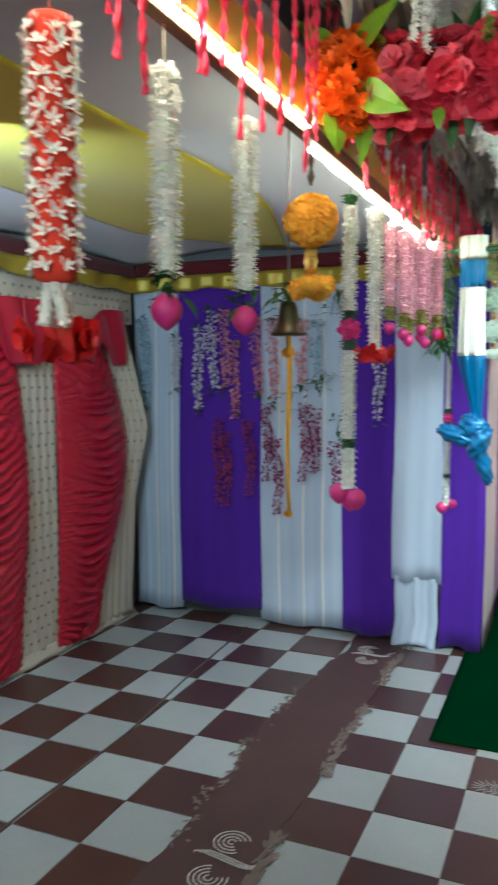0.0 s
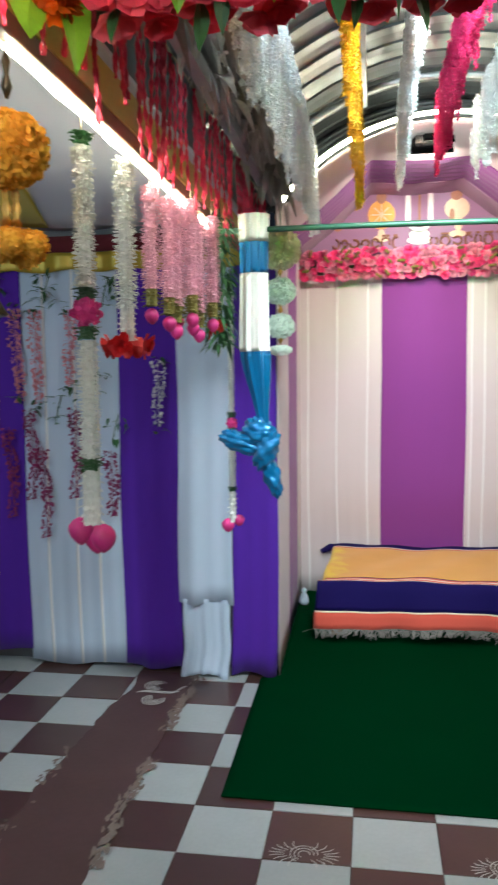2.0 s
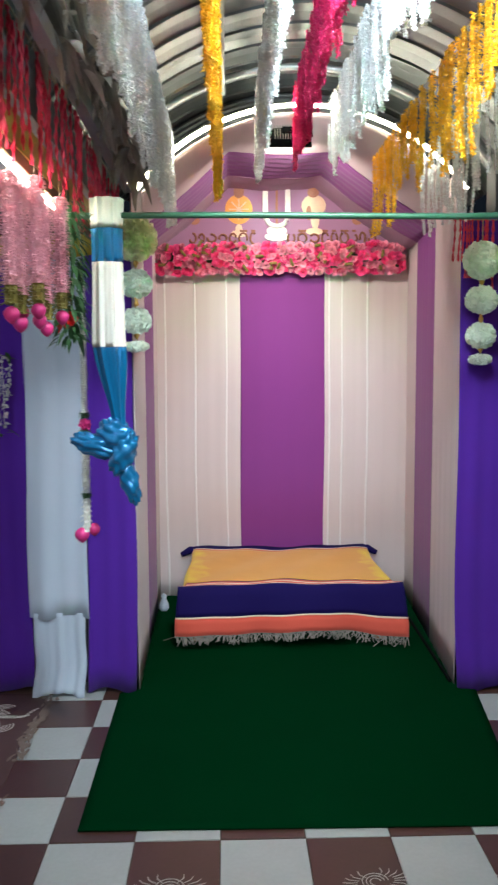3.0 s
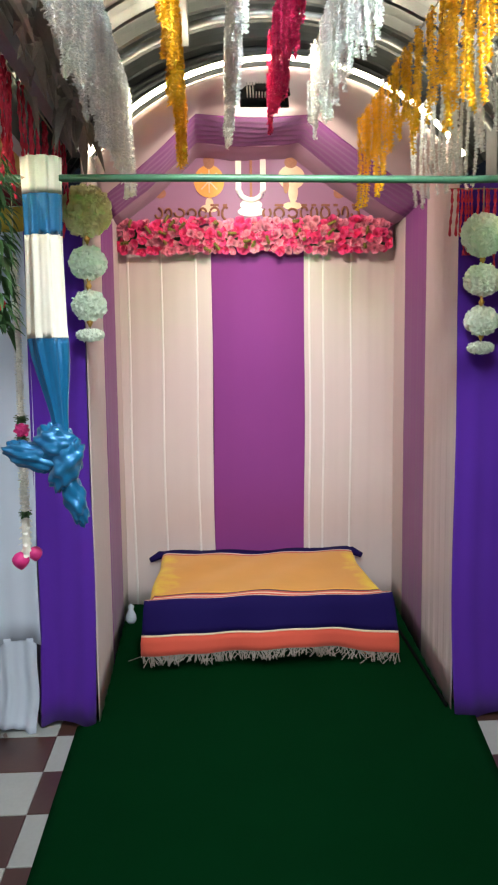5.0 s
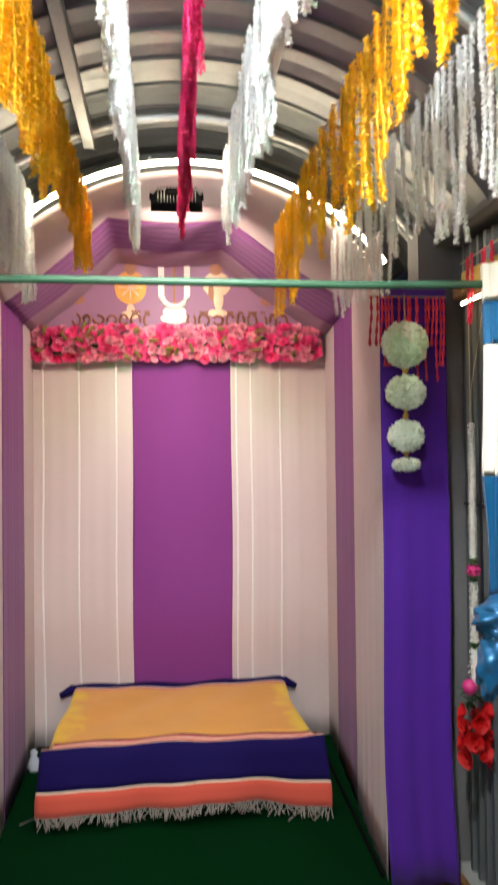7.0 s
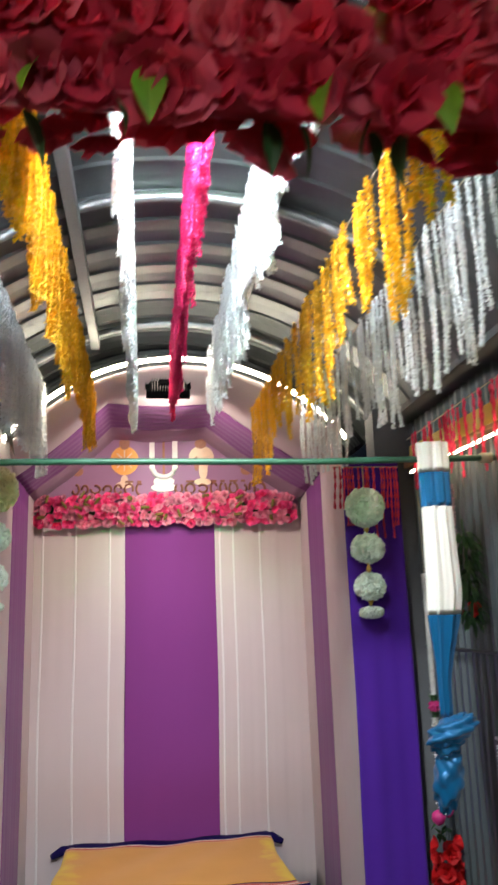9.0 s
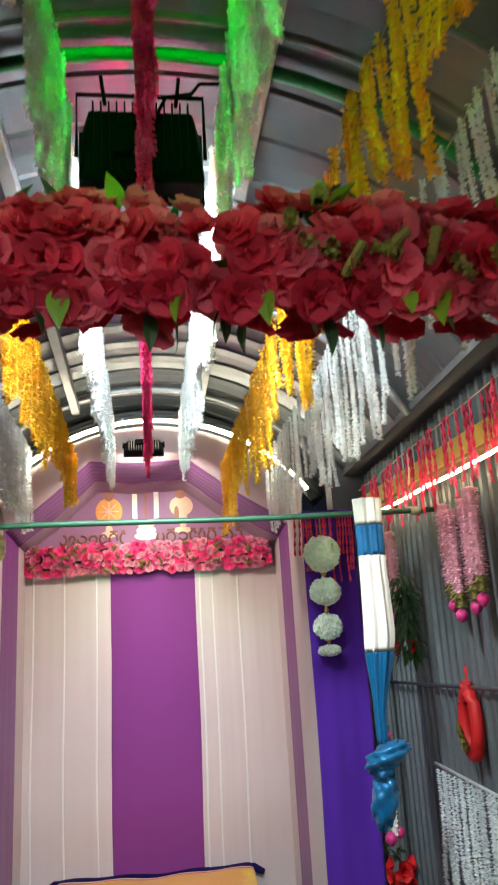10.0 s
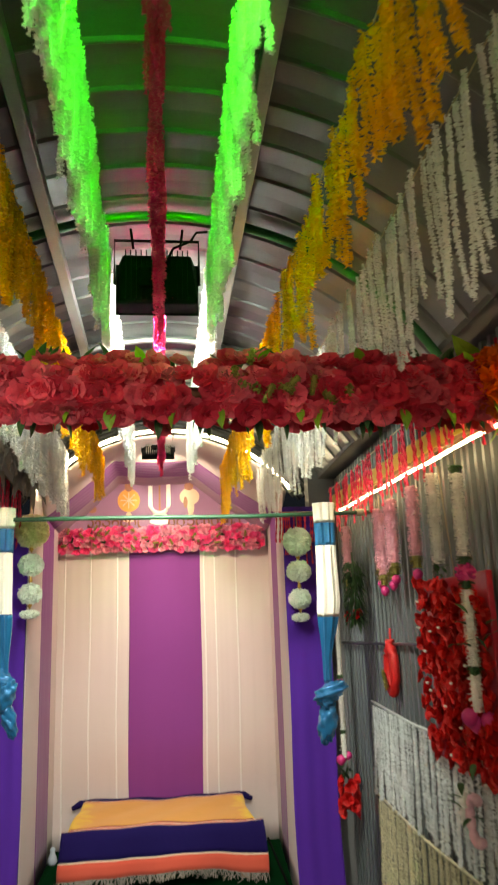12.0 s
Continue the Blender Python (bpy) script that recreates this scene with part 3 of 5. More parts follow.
for k in range(7):
    red_panel(3.84 - 0.98 * k, k == 0)
    ivory_panel(3.02 - 0.98 * k, 3.70 - 0.98 * k, 2.0)
corner_panel(3.84)
tagged(sheet("drape_pelmet", lambda u, v: (-2.79 + 0.006 * math.sin(130 * u), -3.0 + 7.6 * u, 1.98 + 0.24 * v), 200, 2, (-0.01, 0, 0), IVORY), "ivory dotted cloth pelmet above the drapery", "drapery")
dotted(bpy.data.objects["drape_pelmet"], lambda u, v: (-2.786, -3.0 + 7.6 * u, 1.98 + 0.24 * v), 4, 110)
tagged(sheet("drape_hem", lambda u, v: (-2.755 + 0.035 * (1 - v) ** 2 + 0.006 * math.sin(150 * u), -3.0 + 7.5 * u, 0.004 + 0.06 * v), 240, 3, (-0.01, 0, 0), IVORY), "ivory cloth hem trailing on the floor", "drapery")


def swag(cy):
    root = thing("swag", "red satin swag with two tails over the drapery", "swag", (-2.70, cy, 1.68), "west wall swags")

    def fn(u, v):
        d = (u - 0.5) * 1.0
        hole = math.exp(-(d / 0.15) ** 2)
        top = 0.37 - 0.19 * hole
        low = 0.015 + 0.14 * math.exp(-((abs(d) - 0.25) / 0.07) ** 2) + 0.03 * hole + 0.10 * max(0, abs(d) - 0.40)
        roll = 0.07 * hole * math.sin(math.pi * v)
        return (0.02 + roll + 0.010 * math.sin(26 * d + 4 * v) * (1 - hole) + 0.008 * math.sin(24 * v) * hole, d, low + (top - low) * v)

    sheet("cloth", fn, 70, 24, (-0.01, 0, 0), RED_CLOTH, root)


for k in range(7):
    swag(3.83 - 0.98 * k)


# ---- niche cloth ----
def niche_back(label, x0, x1, z0, z1, material, waves, seed, seams=()):
    root = hanging("curtain", label, x0, x1, 6.27, z0, z1, material, waves, 0.0022, seed, seams=seams)
    root["group"] = "cloth panels of the niche"
    return root


niche_back("cream cloth panel with stitched seams in the niche", -0.475, 0.13, 0.004, 2.50, CREAM_CLOTH, 3, 1.0, (-0.40, -0.19, 0.03))
niche_back("tall purple cloth panel at the niche centre", 0.13, 0.73, 0.004, 2.50, MAGENTA, 2, 2.0)
niche_back("cream cloth panel pleated beside the purple one", 0.725, 1.335, 0.004, 2.50, CREAM_CLOTH, 5, 3.0, (0.76, 0.85, 1.03))


def side_cloth(label, side, y0, y1, material, waves, seed, top=2.47):
    x0, x1 = (-0.425, -0.455) if side < 0 else (1.20, 1.315)
    xa = lambda y: x0 + (x1 - x0) * (y - 4.62) / 1.65
    root = thing("curtain", label, "curtain", (xa((y0 + y1) / 2), (y0 + y1) / 2, 0.006), "cloth panels of the niche")
    o = root.location
    sheet("panel", lambda u, v: (xa(y0 + (y1 - y0) * u) - o.x - side * pleats(u, waves, 0.003, seed) * (1.2 - 0.5 * v), y0 + (y1 - y0) * u - o.y, (top - 0.006) * v), 50, 14, (0.004 * side, 0, 0), material, root)
    return root


for s, w in ((-1, "west"), (1, "east")):
    side_cloth("cream cloth on the niche side beside the opening", s, 4.60, 5.28, CREAM_CLOTH, 5, 1.0 + s, 2.64)
    side_cloth("purple cloth band down the niche side", s, 5.27, 5.90, MAGENTA, 3, 2.0 + s)
    side_cloth("cream cloth at the niche's inner corner", s, 5.88, 6.31, CREAM_CLOTH, 3, 3.0 + s)


PROFILE = [(-0.45, 2.465), (0.05, 2.895), (0.65, 2.895), (1.29, 2.465)]


def prof(u):
    k = min(2, int(u * 3))
    a, b = PROFILE[k], PROFILE[k + 1]
    t = u * 3 - k
    return Vector((a[0] + (b[0] - a[0]) * t, 0, a[1] + (b[1] - a[1]) * t - 0.02 * math.sin(math.pi * t)))


def arch_pt(u, r=1.066):
    a = -0.913 + 1.826 * u
    return Vector((0.435 + r * math.sin(a), 4.92, 1.908 + r * math.cos(a)))


def ceiling_band(name, label, ya, yb, material, rows):
    def fn(u, v):
        p = prof(u)
        y = ya + (yb - ya) * v
        return (p.x, y, p.z + 0.003 * math.sin(v * rows * 6.28) + 0.004 * math.sin(40 * u + 5 * v))
    return tagged(sheet(name, fn, 36, rows * 5, (0, 0, 0.006), material), label, "ceiling cloth", kind="structure")


ceiling_band("ceiling_niche_band", "purple ruched cloth band across the niche ceiling", 5.36, 5.92, MAGENTA, 6)
ceiling_band("ceiling_niche_inner", "mauve cloth at the back of the niche ceiling", 5.915, 6.29, MAUVE, 2)


def flare(u, v):
    a, b = arch_pt(u), prof(u)
    b.y = 5.365
    if v < 0.0:
        v = 0.0
    p = a.lerp(b, v)
    p.z += 0.006 * math.sin(40 * v) - 0.02 * math.sin(math.pi * v)
    return p


tagged(sheet("ceiling_niche_flare", flare, 60, 12, (0, 0, 0.006), CREAM_CLOTH), "cream cloth stretched from the arch into the niche", "ceiling cloth", kind="structure")
# end sheet that closes the vault round the arch
def end_sheet(u, v):
    a = -0.97 + 1.94 * u
    r = 1.085 + 0.20 * v
    return (0.432 + r * math.sin(a), 4.95 + 0.30 * v + 0.014 * math.sin(v * 28), 1.908 + r * math.cos(a))


sheet("end_sheet", end_sheet, 48, 24, (0, 0.006, 0), ROOF, ceiling_vault, "curved roof sheet above the arch")
# mauve painted panel above the garland
pv = [(-0.45, 6.342, 2.39), (1.30, 6.342, 2.39), (1.30, 6.342, 2.45), (0.67, 6.342, 2.90), (0.04, 6.342, 2.90), (-0.45, 6.342, 2.45)]
bk = [(x, y + 0.006, z) for x, y, z in pv]
panel = tagged(finish("painted_panel", pv + bk, [(0, 1, 2, 3, 4, 5), (11, 10, 9, 8, 7, 6)] + [(i, i + 6, (i + 1) % 6 + 6, (i + 1) % 6) for i in range(6)], MAUVE), "mauve cloth panel with painted temple emblems", "panel")
panel.location = (0.0, -0.085, 0.03)

# ---- niche things ----
def disc(bm, c, rx, rz, n=28, t=0.004):
    f = [bm.verts.new((c[0] + rx * math.cos(2 * math.pi * k / n), c[1], c[2] + rz * math.sin(2 * math.pi * k / n))) for k in range(n)]
    b = [bm.verts.new((v.co.x, v.co.y + t, v.co.z)) for v in f]
    bm.faces.new(f[::-1])
    bm.faces.new(b)
    for k in range(n):
        bm.faces.new((f[k], f[(k + 1) % n], b[(k + 1) % n], b[k]))
    return bm


def emblem_disc(x, z, material, name, label):
    bm = disc(bmesh.new(), (x, 6.334, z), 0.095, 0.10)
    o = part(name, bm, material, panel, label)
    bm = bmesh.new()
    for k in range(8):
        a = k * math.pi / 4
        bm2 = boxes(((x - 0.004, 6.329, z), (x + 0.004, 6.333, z + 0.07)))
        bmesh.ops.rotate(bm2, cent=(x, 6.34, z), matrix=Matrix.Rotation(a, 3, "Y"), verts=bm2.verts)
        me = bpy.data.meshes.new("tmp")
        bm2.to_mesh(me)
        bm.from_mesh(me)
        bm2.free()
        bpy.data.meshes.remove(me)
    part("spokes", bm, EMBLEM_PALE, o)
    bm = disc(bmesh.new(), (x, 6.333, z - 0.165), 0.055, 0.025)
    disc(bm, (x, 6.332, z - 0.135), 0.025, 0.035)
    part("stand", bm, EMBLEM_PALE, panel, "pale painted foot")
    part("crown", disc(bmesh.new(), (x, 6.333, z + 0.12), 0.035, 0.045), EMBLEM_DARK, panel, "dark painted crown")


emblem_disc(0.125, 2.715, EMBLEM_ORANGE, "wheel_emblem", "orange painted wheel emblem")
part("conch_emblem", disc(bmesh.new(), (0.645, 6.334, 2.74), 0.085, 0.075), EMBLEM_PALE, panel, "pale painted conch emblem")
part("conch_tip", disc(bmesh.new(), (0.655, 6.333, 2.65), 0.03, 0.07), EMBLEM_PALE, panel)
part("conch_shade", disc(bmesh.new(), (0.61, 6.330, 2.69), 0.018, 0.05), EMBLEM_DARK, panel)
part("conch_crown", disc(bmesh.new(), (0.64, 6.332, 2.83), 0.04, 0.035), EMBLEM_DARK, panel)
part("stand", disc(bmesh.new(), (0.65, 6.333, 2.565), 0.06, 0.024), EMBLEM_PALE, panel, "pale painted foot")
tube("u_mark", [(0.388 + 0.072 * math.cos(a) * (1.0 if k else 1.12), 6.328, 2.66 + (0.06 * math.sin(a) if 3.14 < a else 0) + (0.0)) for k, a in enumerate([math.pi + i * math.pi / 12 for i in range(13)])], 0.018, EMBLEM_WHITE, panel, "white painted U-shaped mark", 6)
for ux in (0.291, 0.446):
    part("u_arm", boxes(((ux, 6.328, 2.66), (ux + 0.036, 6.335, 2.86))), EMBLEM_WHITE, panel)
part("u_stem", boxes(((0.380, 6.330, 2.62), (0.396, 6.335, 2.87)), bevel=0.002), EMBLEM_DARK, panel, "dark red stem")
part("stand", disc(disc(bmesh.new(), (0.388, 6.332, 2.57), 0.07, 0.035), (0.388, 6.331, 2.53), 0.085, 0.03), EMBLEM_WHITE, panel, "white painted foot")
for x in (-0.19, 0.94):
    bm = disc(bmesh.new(), (x, 6.334, 2.70), 0.032, 0.07)
    part("side_emblem", bm, EMBLEM_ORANGE, panel, "small orange and brown painted shape")
    part("side_emblem_base", disc(bmesh.new(), (x + 0.008, 6.331, 2.64), 0.036, 0.03), EMBLEM_DARK, panel)
    part("side_emblem_top", disc(bmesh.new(), (x - 0.01, 6.330, 2.78), 0.018, 0.022), EMBLEM_DARK, panel)
# a line of painted lettering that cannot be read: plain rounded bars
rng = random.Random(3)
x = -0.22
while x < 1.03:
    w = rng.uniform(0.045, 0.075)
    if 0.24 < x < 0.40:
        x = 0.46
        continue
    a0, span, tall = rng.uniform(0, 6.28), rng.uniform(3.6, 6.0), rng.uniform(0.024, 0.038)
    tube("letter_bar", [(x + w / 2 + w * 0.42 * math.cos(a), 6.332, 2.520 + tall * math.sin(a)) for a in [a0 + span * i / 12 for i in range(13)]], 0.008, LETTER, panel, "", 5)
    if rng.random() < 0.6:
        part("letter_bar", boxes(((x + 0.008, 6.328, 2.562), (x + w * rng.uniform(0.5, 0.95), 6.335, 2.576)), bevel=0.002), LETTER, panel)
    if rng.random() < 0.35:
        part("letter_bar", boxes(((x + w * 0.4, 6.328, 2.455), (x + w * 0.6, 6.335, 2.490)), bevel=0.002), LETTER, panel)
    x += w + 0.012

# pink garland across the back of the niche
gar = thing("flower_garland", "thick garland of pink artificial flowers with small buds", "garland", (0.408, 6.20, 2.395))
core = tube("core", [(-0.83, 0.03, 0), (0.83, 0.03, 0.01)], 0.06, LEAF, gar, "green backing", 8)
fm = [flower_mesh("blossom", 0.036, m, ((6, 1.0, 0.3), (6, 0.8, 0.8), (5, 0.5, 1.2)), s, 0.9) for s, m in enumerate((NICHE_PINK, NICHE_PALE, NICHE_PALE, NICHE_PINK))]
rng = random.Random(11)
for k in range(58):
    for r in range(5):
        p = (-0.84 + 1.68 * (k + rng.uniform(-0.4, 0.4)) / 57, -0.035 + rng.uniform(-0.012, 0.012) + 0.03 * abs(r - 2) / 2, -0.072 + 0.037 * r + rng.uniform(-0.014, 0.014) + 0.012 * (k / 57))
        share("blossom", rng.choice(fm), gar, facing(p, (rng.uniform(-0.4, 0.4), -1, rng.uniform(-0.3, 0.3) + 0.25 * (r - 2)), rng.uniform(0, 6), rng.uniform(0.8, 1.2)))
sprig = tube_petals("sprig", 0.05, 0.012, OLIVE, 5, 4, 0.008, 3)
for k in range(26):
    share("sprig", sprig, gar, facing((rng.uniform(-0.82, 0.82), -0.075, rng.uniform(-0.08, 0.09)), (rng.uniform(-1, 1), -0.4, rng.uniform(-1, 1)), 0, 1.1), "olive bud sprig")

# low bed under a striped cover
bed = thing("low_bed", "low bed under a striped ochre and navy cover with a fringe", "bed", (0.40, 5.75, 0.036))
part("base", boxes(((-0.60, -0.47, 0.20), (0.60, 0.50, 0.315)), bevel=0.012), WOOD, bed, "dark wooden bed frame")
for sx in (-0.55, 0.55):
    for sy in (-0.42, 0.45):
        part("leg", boxes(((sx - 0.03, sy - 0.03, -0.028), (sx + 0.03, sy + 0.03, 0.21)), bevel=0.006), WOOD, bed)
# the cover runs from the back edge over the top and down the front
S = [(0.0, 0.09, BED_NAVY), (0.09, 0.108, BED_WHITE), (0.108, 0.13, BED_RED), (0.13, 0.93, BED_YELLOW), (0.93, 0.945, BED_NAVY), (0.945, 0.972, BED_RED), (0.972, 0.99, BED_WHITE), (0.99, 1.012, BED_RED), (1.012, 1.02, BED_WHITE), (1.02, 1.205, BED_NAVY), (1.205, 1.215, BED_WHITE), (1.215, 1.315, BED_RED)]


def cover_pt(u, s):
    """s: metres along the cloth from the back edge."""
    w = 0.64 + 0.055 * max(0, min(1, (s - 0.85) / 0.4))
    x = (u - 0.5) * 2 * w + 0.012 * math.sin(6 * s + 2 * u)
    wob = 0.006 * math.sin(9 * u + 4 * s) + 0.005 * math.sin(21 * u + 11 * s)
    if s < 1.0:
        y, z = 0.52 - s, 0.335 + wob
    else:
        a = min(1.0, (s - 1.0) / 0.07)
        y = -0.48 - 0.035 * math.sin(a * math.pi / 2) - 0.22 * (s - 1.0) - (0.026 * math.sin(14 * u) + 0.01 * math.sin(31 * u)) * max(0, s - 1.02) / 0.3
        z = 0.335 + wob * (1 - a) - max(0, s - 1.02) * (0.99 - 0.10 * math.sin(math.pi * u) - 0.04 * math.sin(11 * u + 1))
    over = abs(u - 0.5) * 2 * w - 0.615
    if over > 0 and s < 1.0:
        z -= over * 1.5
        x *= 1 - over * 0.5
    return Vector((x, y, z))


for k, (a, b, m) in enumerate(S):
    sheet("cover_band", lambda u, v, a=a, b=b: cover_pt(u, a + (b - a) * v), 60, max(2, int((b - a) / 0.03)), (0, -0.0, -0.006) if b <= 1.0 else (0, 0.006, -0.001), m, bed, "")
vv, ff = [], []
rng = random.Random(5)
for k in range(240):
    u = (k + rng.uniform(-0.3, 0.3)) / 240
    p = cover_pt(max(0, min(1, u)), 1.314)
    L = min(p.z + 0.022, rng.uniform(0.012, 0.03) + 0.028 * abs(math.sin(19 * u + 3 * math.sin(7 * u))))
    dx = rng.gauss(0, 0.032) + 0.02 * math.sin(31 * u)
    q = len(vv)
    wd = 0.0025
    vv += [p + Vector((-wd, 0, 0)), p + Vector((wd, 0, 0)), p + Vector((wd + dx * 0.6, -0.008, -L * 0.6)), p + Vector((-wd + dx * 0.6, -0.008, -L * 0.6)), p + Vector((dx + wd, -0.012 - rng.uniform(0, 0.012), -L)), p + Vector((dx - wd, -0.012, -L)), p + Vector((dx * 0.4, 0.004, -L * 0.5))]
    ff += [(q, q + 1, q + 2, q + 3), (q + 3, q + 2, q + 4, q + 5), (q, q + 3, q + 6), (q + 1, q + 6, q + 2)]
fr = finish("fringe", vv, ff, FRINGE, bed, "frayed grey tassel fringe")
fr["kind"] = "stuff"
for sx in (-1, 1):
    tube("corner_roll", [(sx * 0.58, 0.50, 0.31), (sx * 0.64, 0.50, 0.315), (sx * 0.70, 0.47, 0.29)], [0.03, 0.028, 0.018], BED_NAVY, bed, "rolled corner of the cover")

# green carpet
def carpet_pt(u, v):
    y = 3.36 + (6.36 - 3.36) * v
    if y < 4.6:
        x0, x1 = -0.51 - 0.03 * v, 1.25
        x1 = 1.12 + (1.30 - 1.12) * (y - 3.36) / 1.24
    else:
        x0, x1 = -0.45, 1.235 + 0.07 * (y - 4.6)
    return (x0 + (x1 - x0) * u, y - 0.02 * u * (1 - v), 0.009 + 0.0015 * math.sin(11 * u) * math.sin(13 * v))


carpet = tagged(sheet("carpet", carpet_pt, 40, 60, (0, 0, -0.006), CARPET), "flat dark green carpet running into the niche", "carpet")
bundle = thing("cloth_bundle", "small bundle of white cloth on the carpet edge", "cloth", (-0.405, 5.92, 0.012))
lathe("knot", [(0.003, 0.12), (0.018, 0.105), (0.012, 0.085), (0.026, 0.05), (0.03, 0.02), (0.02, 0.0)], WHITE_CLOTH, bundle, "", 16, 5, 0.25, 0.4)
tube("cable", [(1.185, 4.62, 0.02), (1.20, 5.2, 0.02), (1.225, 6.3, 0.02)], 0.009, BLACK, None)
tagged(bpy.data.objects["cable"], "black cable along the niche wall", "cable")

# arch of light
arch = thing("led_arch", "glowing warm white LED tube bent into an arch", "light strip", (0.435, 4.86, 1.908))
tube("tube", [arch_pt(k / 40, 1.088) - Vector((0.435, 4.92, 1.908)) for k in range(41)], 0.011, LED_ARCH, arch, "glowing tube")
for k in range(6):
    p = arch_pt((k + 0.5) / 6, 1.098) - Vector((0.435, 4.92, 1.908))
    part("clip", boxes((p - Vector((0.006, 0.018, 0.012)), p + Vector((0.006, 0.03, 0.012)))), STEEL, arch, "steel clip")


def floodlight(label, at, yaw, size, tilt):
    root = thing("floodlight", label, "floodlight", at)
    root.rotation_euler = (radians(tilt), 0, radians(yaw))
    w, d, h = size
    bm = boxes(((-w / 2, -d / 2, -h / 2), (w / 2, d / 2, h / 2)), bevel=min(0.012, d / 4))
    for q in bm.verts:
        if q.co.z > 0 and q.co.y < 0:
            q.co.x *= 0.86
    part("housing", bm, BLACK, root, "black housing")
    part("rim", boxes(((-w / 2 - 0.006, d / 2 - 0.012, -h / 2 - 0.006), (w / 2 + 0.006, d / 2 - 0.002, h / 2 + 0.006)), bevel=0.003), BLACK, root, "flat front rim")
    part("gear_box", boxes(((-w * 0.22, -d / 2 - 0.03, -h * 0.22), (w * 0.10, -d / 2 + 0.002, h * 0.2)), bevel=0.006), BLACK, root, "black gear box")
    for k in range(13):
        x = -w * 0.38 + w * 0.76 * k / 12
        part("fin", boxes(((x - 0.002, -d / 2 - 0.018, -h * 0.42), (x + 0.002, -d / 2 + 0.002, h * 0.55))), GREY_FIN if w < 0.25 else BLACK, root)
    part("lens", boxes(((-w * 0.42, d / 2 + 0.0005, -h * 0.40), (w * 0.42, d / 2 + 0.004, h * 0.40))), LAMP_FACE, root, "glowing lamp face")
    up = h / 2 + (0.05 if w < 0.25 else 0.085)
    tube("bracket", [(-w / 2 - 0.008, 0, 0), (-w / 2 - 0.008, 0, up), (w / 2 + 0.008, 0, up), (w / 2 + 0.008, 0, 0)], 0.006, BLACK, root, "dark steel bracket", 6)
    if w > 0.25:
        tube("cable", [(w * 0.05, -d / 2 - 0.02, 0.02), (w * 0.2, -d / 2 - 0.05, h * 0.5), (w * 0.42, -0.04, up - 0.02), (w * 0.5, -0.02, up + 0.03), (w * 0.8, 0.0, up + 0.05)], 0.005, BLACK, root, "black cable", 6)
    return root


floodlight("black LED floodlight hung in the niche mouth", (0.384, 5.03, 2.885), 0, (0.22, 0.05, 0.10), -30)
fl = floodlight("large black floodlight hung below the roof rib", (0.397, 2.33, 2.912), 0, (0.31, 0.11, 0.20), 0)
tube("stem", [(0, 0, 0.15), (0, -0.05, 0.25)], 0.014, GREEN_PAINT, fl, "green steel stem")
tube("brace", [(-0.09, -0.02, 0.14), (-0.10, -0.03, 0.22)], 0.005, BLACK, fl)
tube("brace", [(0.09, -0.02, 0.14), (0.10, -0.03, 0.22)], 0.005, BLACK, fl)
floodlight("green floodlight hung over the entrance", (0.4, -0.36, 2.60), 0, (0.3, 0.1, 0.2), 10)

# green pole across the passage
pole = thing("pole", "thin green painted pole across the passage", "pole", (0.45, 3.59, 2.195))
tube("pipe", [(-1.03, 0, 0.0), (-0.4, 0, 0.003), (0.4, 0, -0.002), (1.10, 0, 0.01)], 0.0115, GREEN_PIPE, pole, "", 12)
tube("binding", [(-0.90, 0, 0.0), (-0.86, 0, 0)], 0.019, CORD, pole, "cord binding")
tube("binding", [(0.99, 0, 0.007), (1.03, 0, 0.008)], 0.019, CORD, pole, "cord binding")


def towel(label, x, drop, knots, mirror):
    """A striped satin cloth that hangs from the pole and ends in a knot."""
    root = thing("hanging_cloth", label, "cloth", (x, 3.585, 2.2), "knotted cloths on the pole")

    def width(z):
        k = max(0, min(1, (z + 0.46) / -0.30))
        k = k * k * (3 - 2 * k)
        return 0.054 * (1 - k) + 0.023 * k + 0.003 * math.sin(9 * z)

    def fn(z0, z1):
        def g(u, v):
            a = 2 * math.pi * u
            z = z1 + (z0 - z1) * v
            fold = 1 + 0.10 * math.sin(8 * a + 1.5 * z) + 0.05 * math.sin(15 * a + 1)
            return (width(z) * math.cos(a) * fold + mirror * 0.03 * max(0, min(1, (-z - 0.45) / 0.3)), 0.036 * (width(z) / 0.054) * math.sin(a) * fold, z)
        return g

    for z0, z1, m in ((0.055, -0.05, SATIN_WHITE), (-0.05, -0.17, SATIN_BLUE), (-0.17, -0.474 - drop, SATIN_WHITE), (-0.474 - drop, -0.80 - drop, SATIN_BLUE)):
        sheet("band", fn(z0, z1), 96, max(4, int((z0 - z1) / 0.02)), (0, 0, -0.002), m, root, "")

    def puff(c, r, ph, lean):
        def g(u, v):
            a, b = 2 * math.pi * u, math.pi * v
            f = 1 + 0.10 * math.sin(3 * a + 7 * b + ph) + 0.07 * math.sin(5 * a - 9 * b + 2 * ph) + 0.05 * abs(math.sin(11 * b + 4 * a + ph))
            z = r[2] * math.cos(b) * f
            return Vector(c) + Vector((r[0] * math.cos(a) * math.sin(b) * f + lean * z, r[1] * math.sin(a) * math.sin(b) * f, z))
        return g

    for name, c, r, ph, lean, note in knots:
        sheet(name, puff(c, r, ph, lean), 48, 30, (0, 0, -0.002), SATIN_BLUE, root, note)
    return root


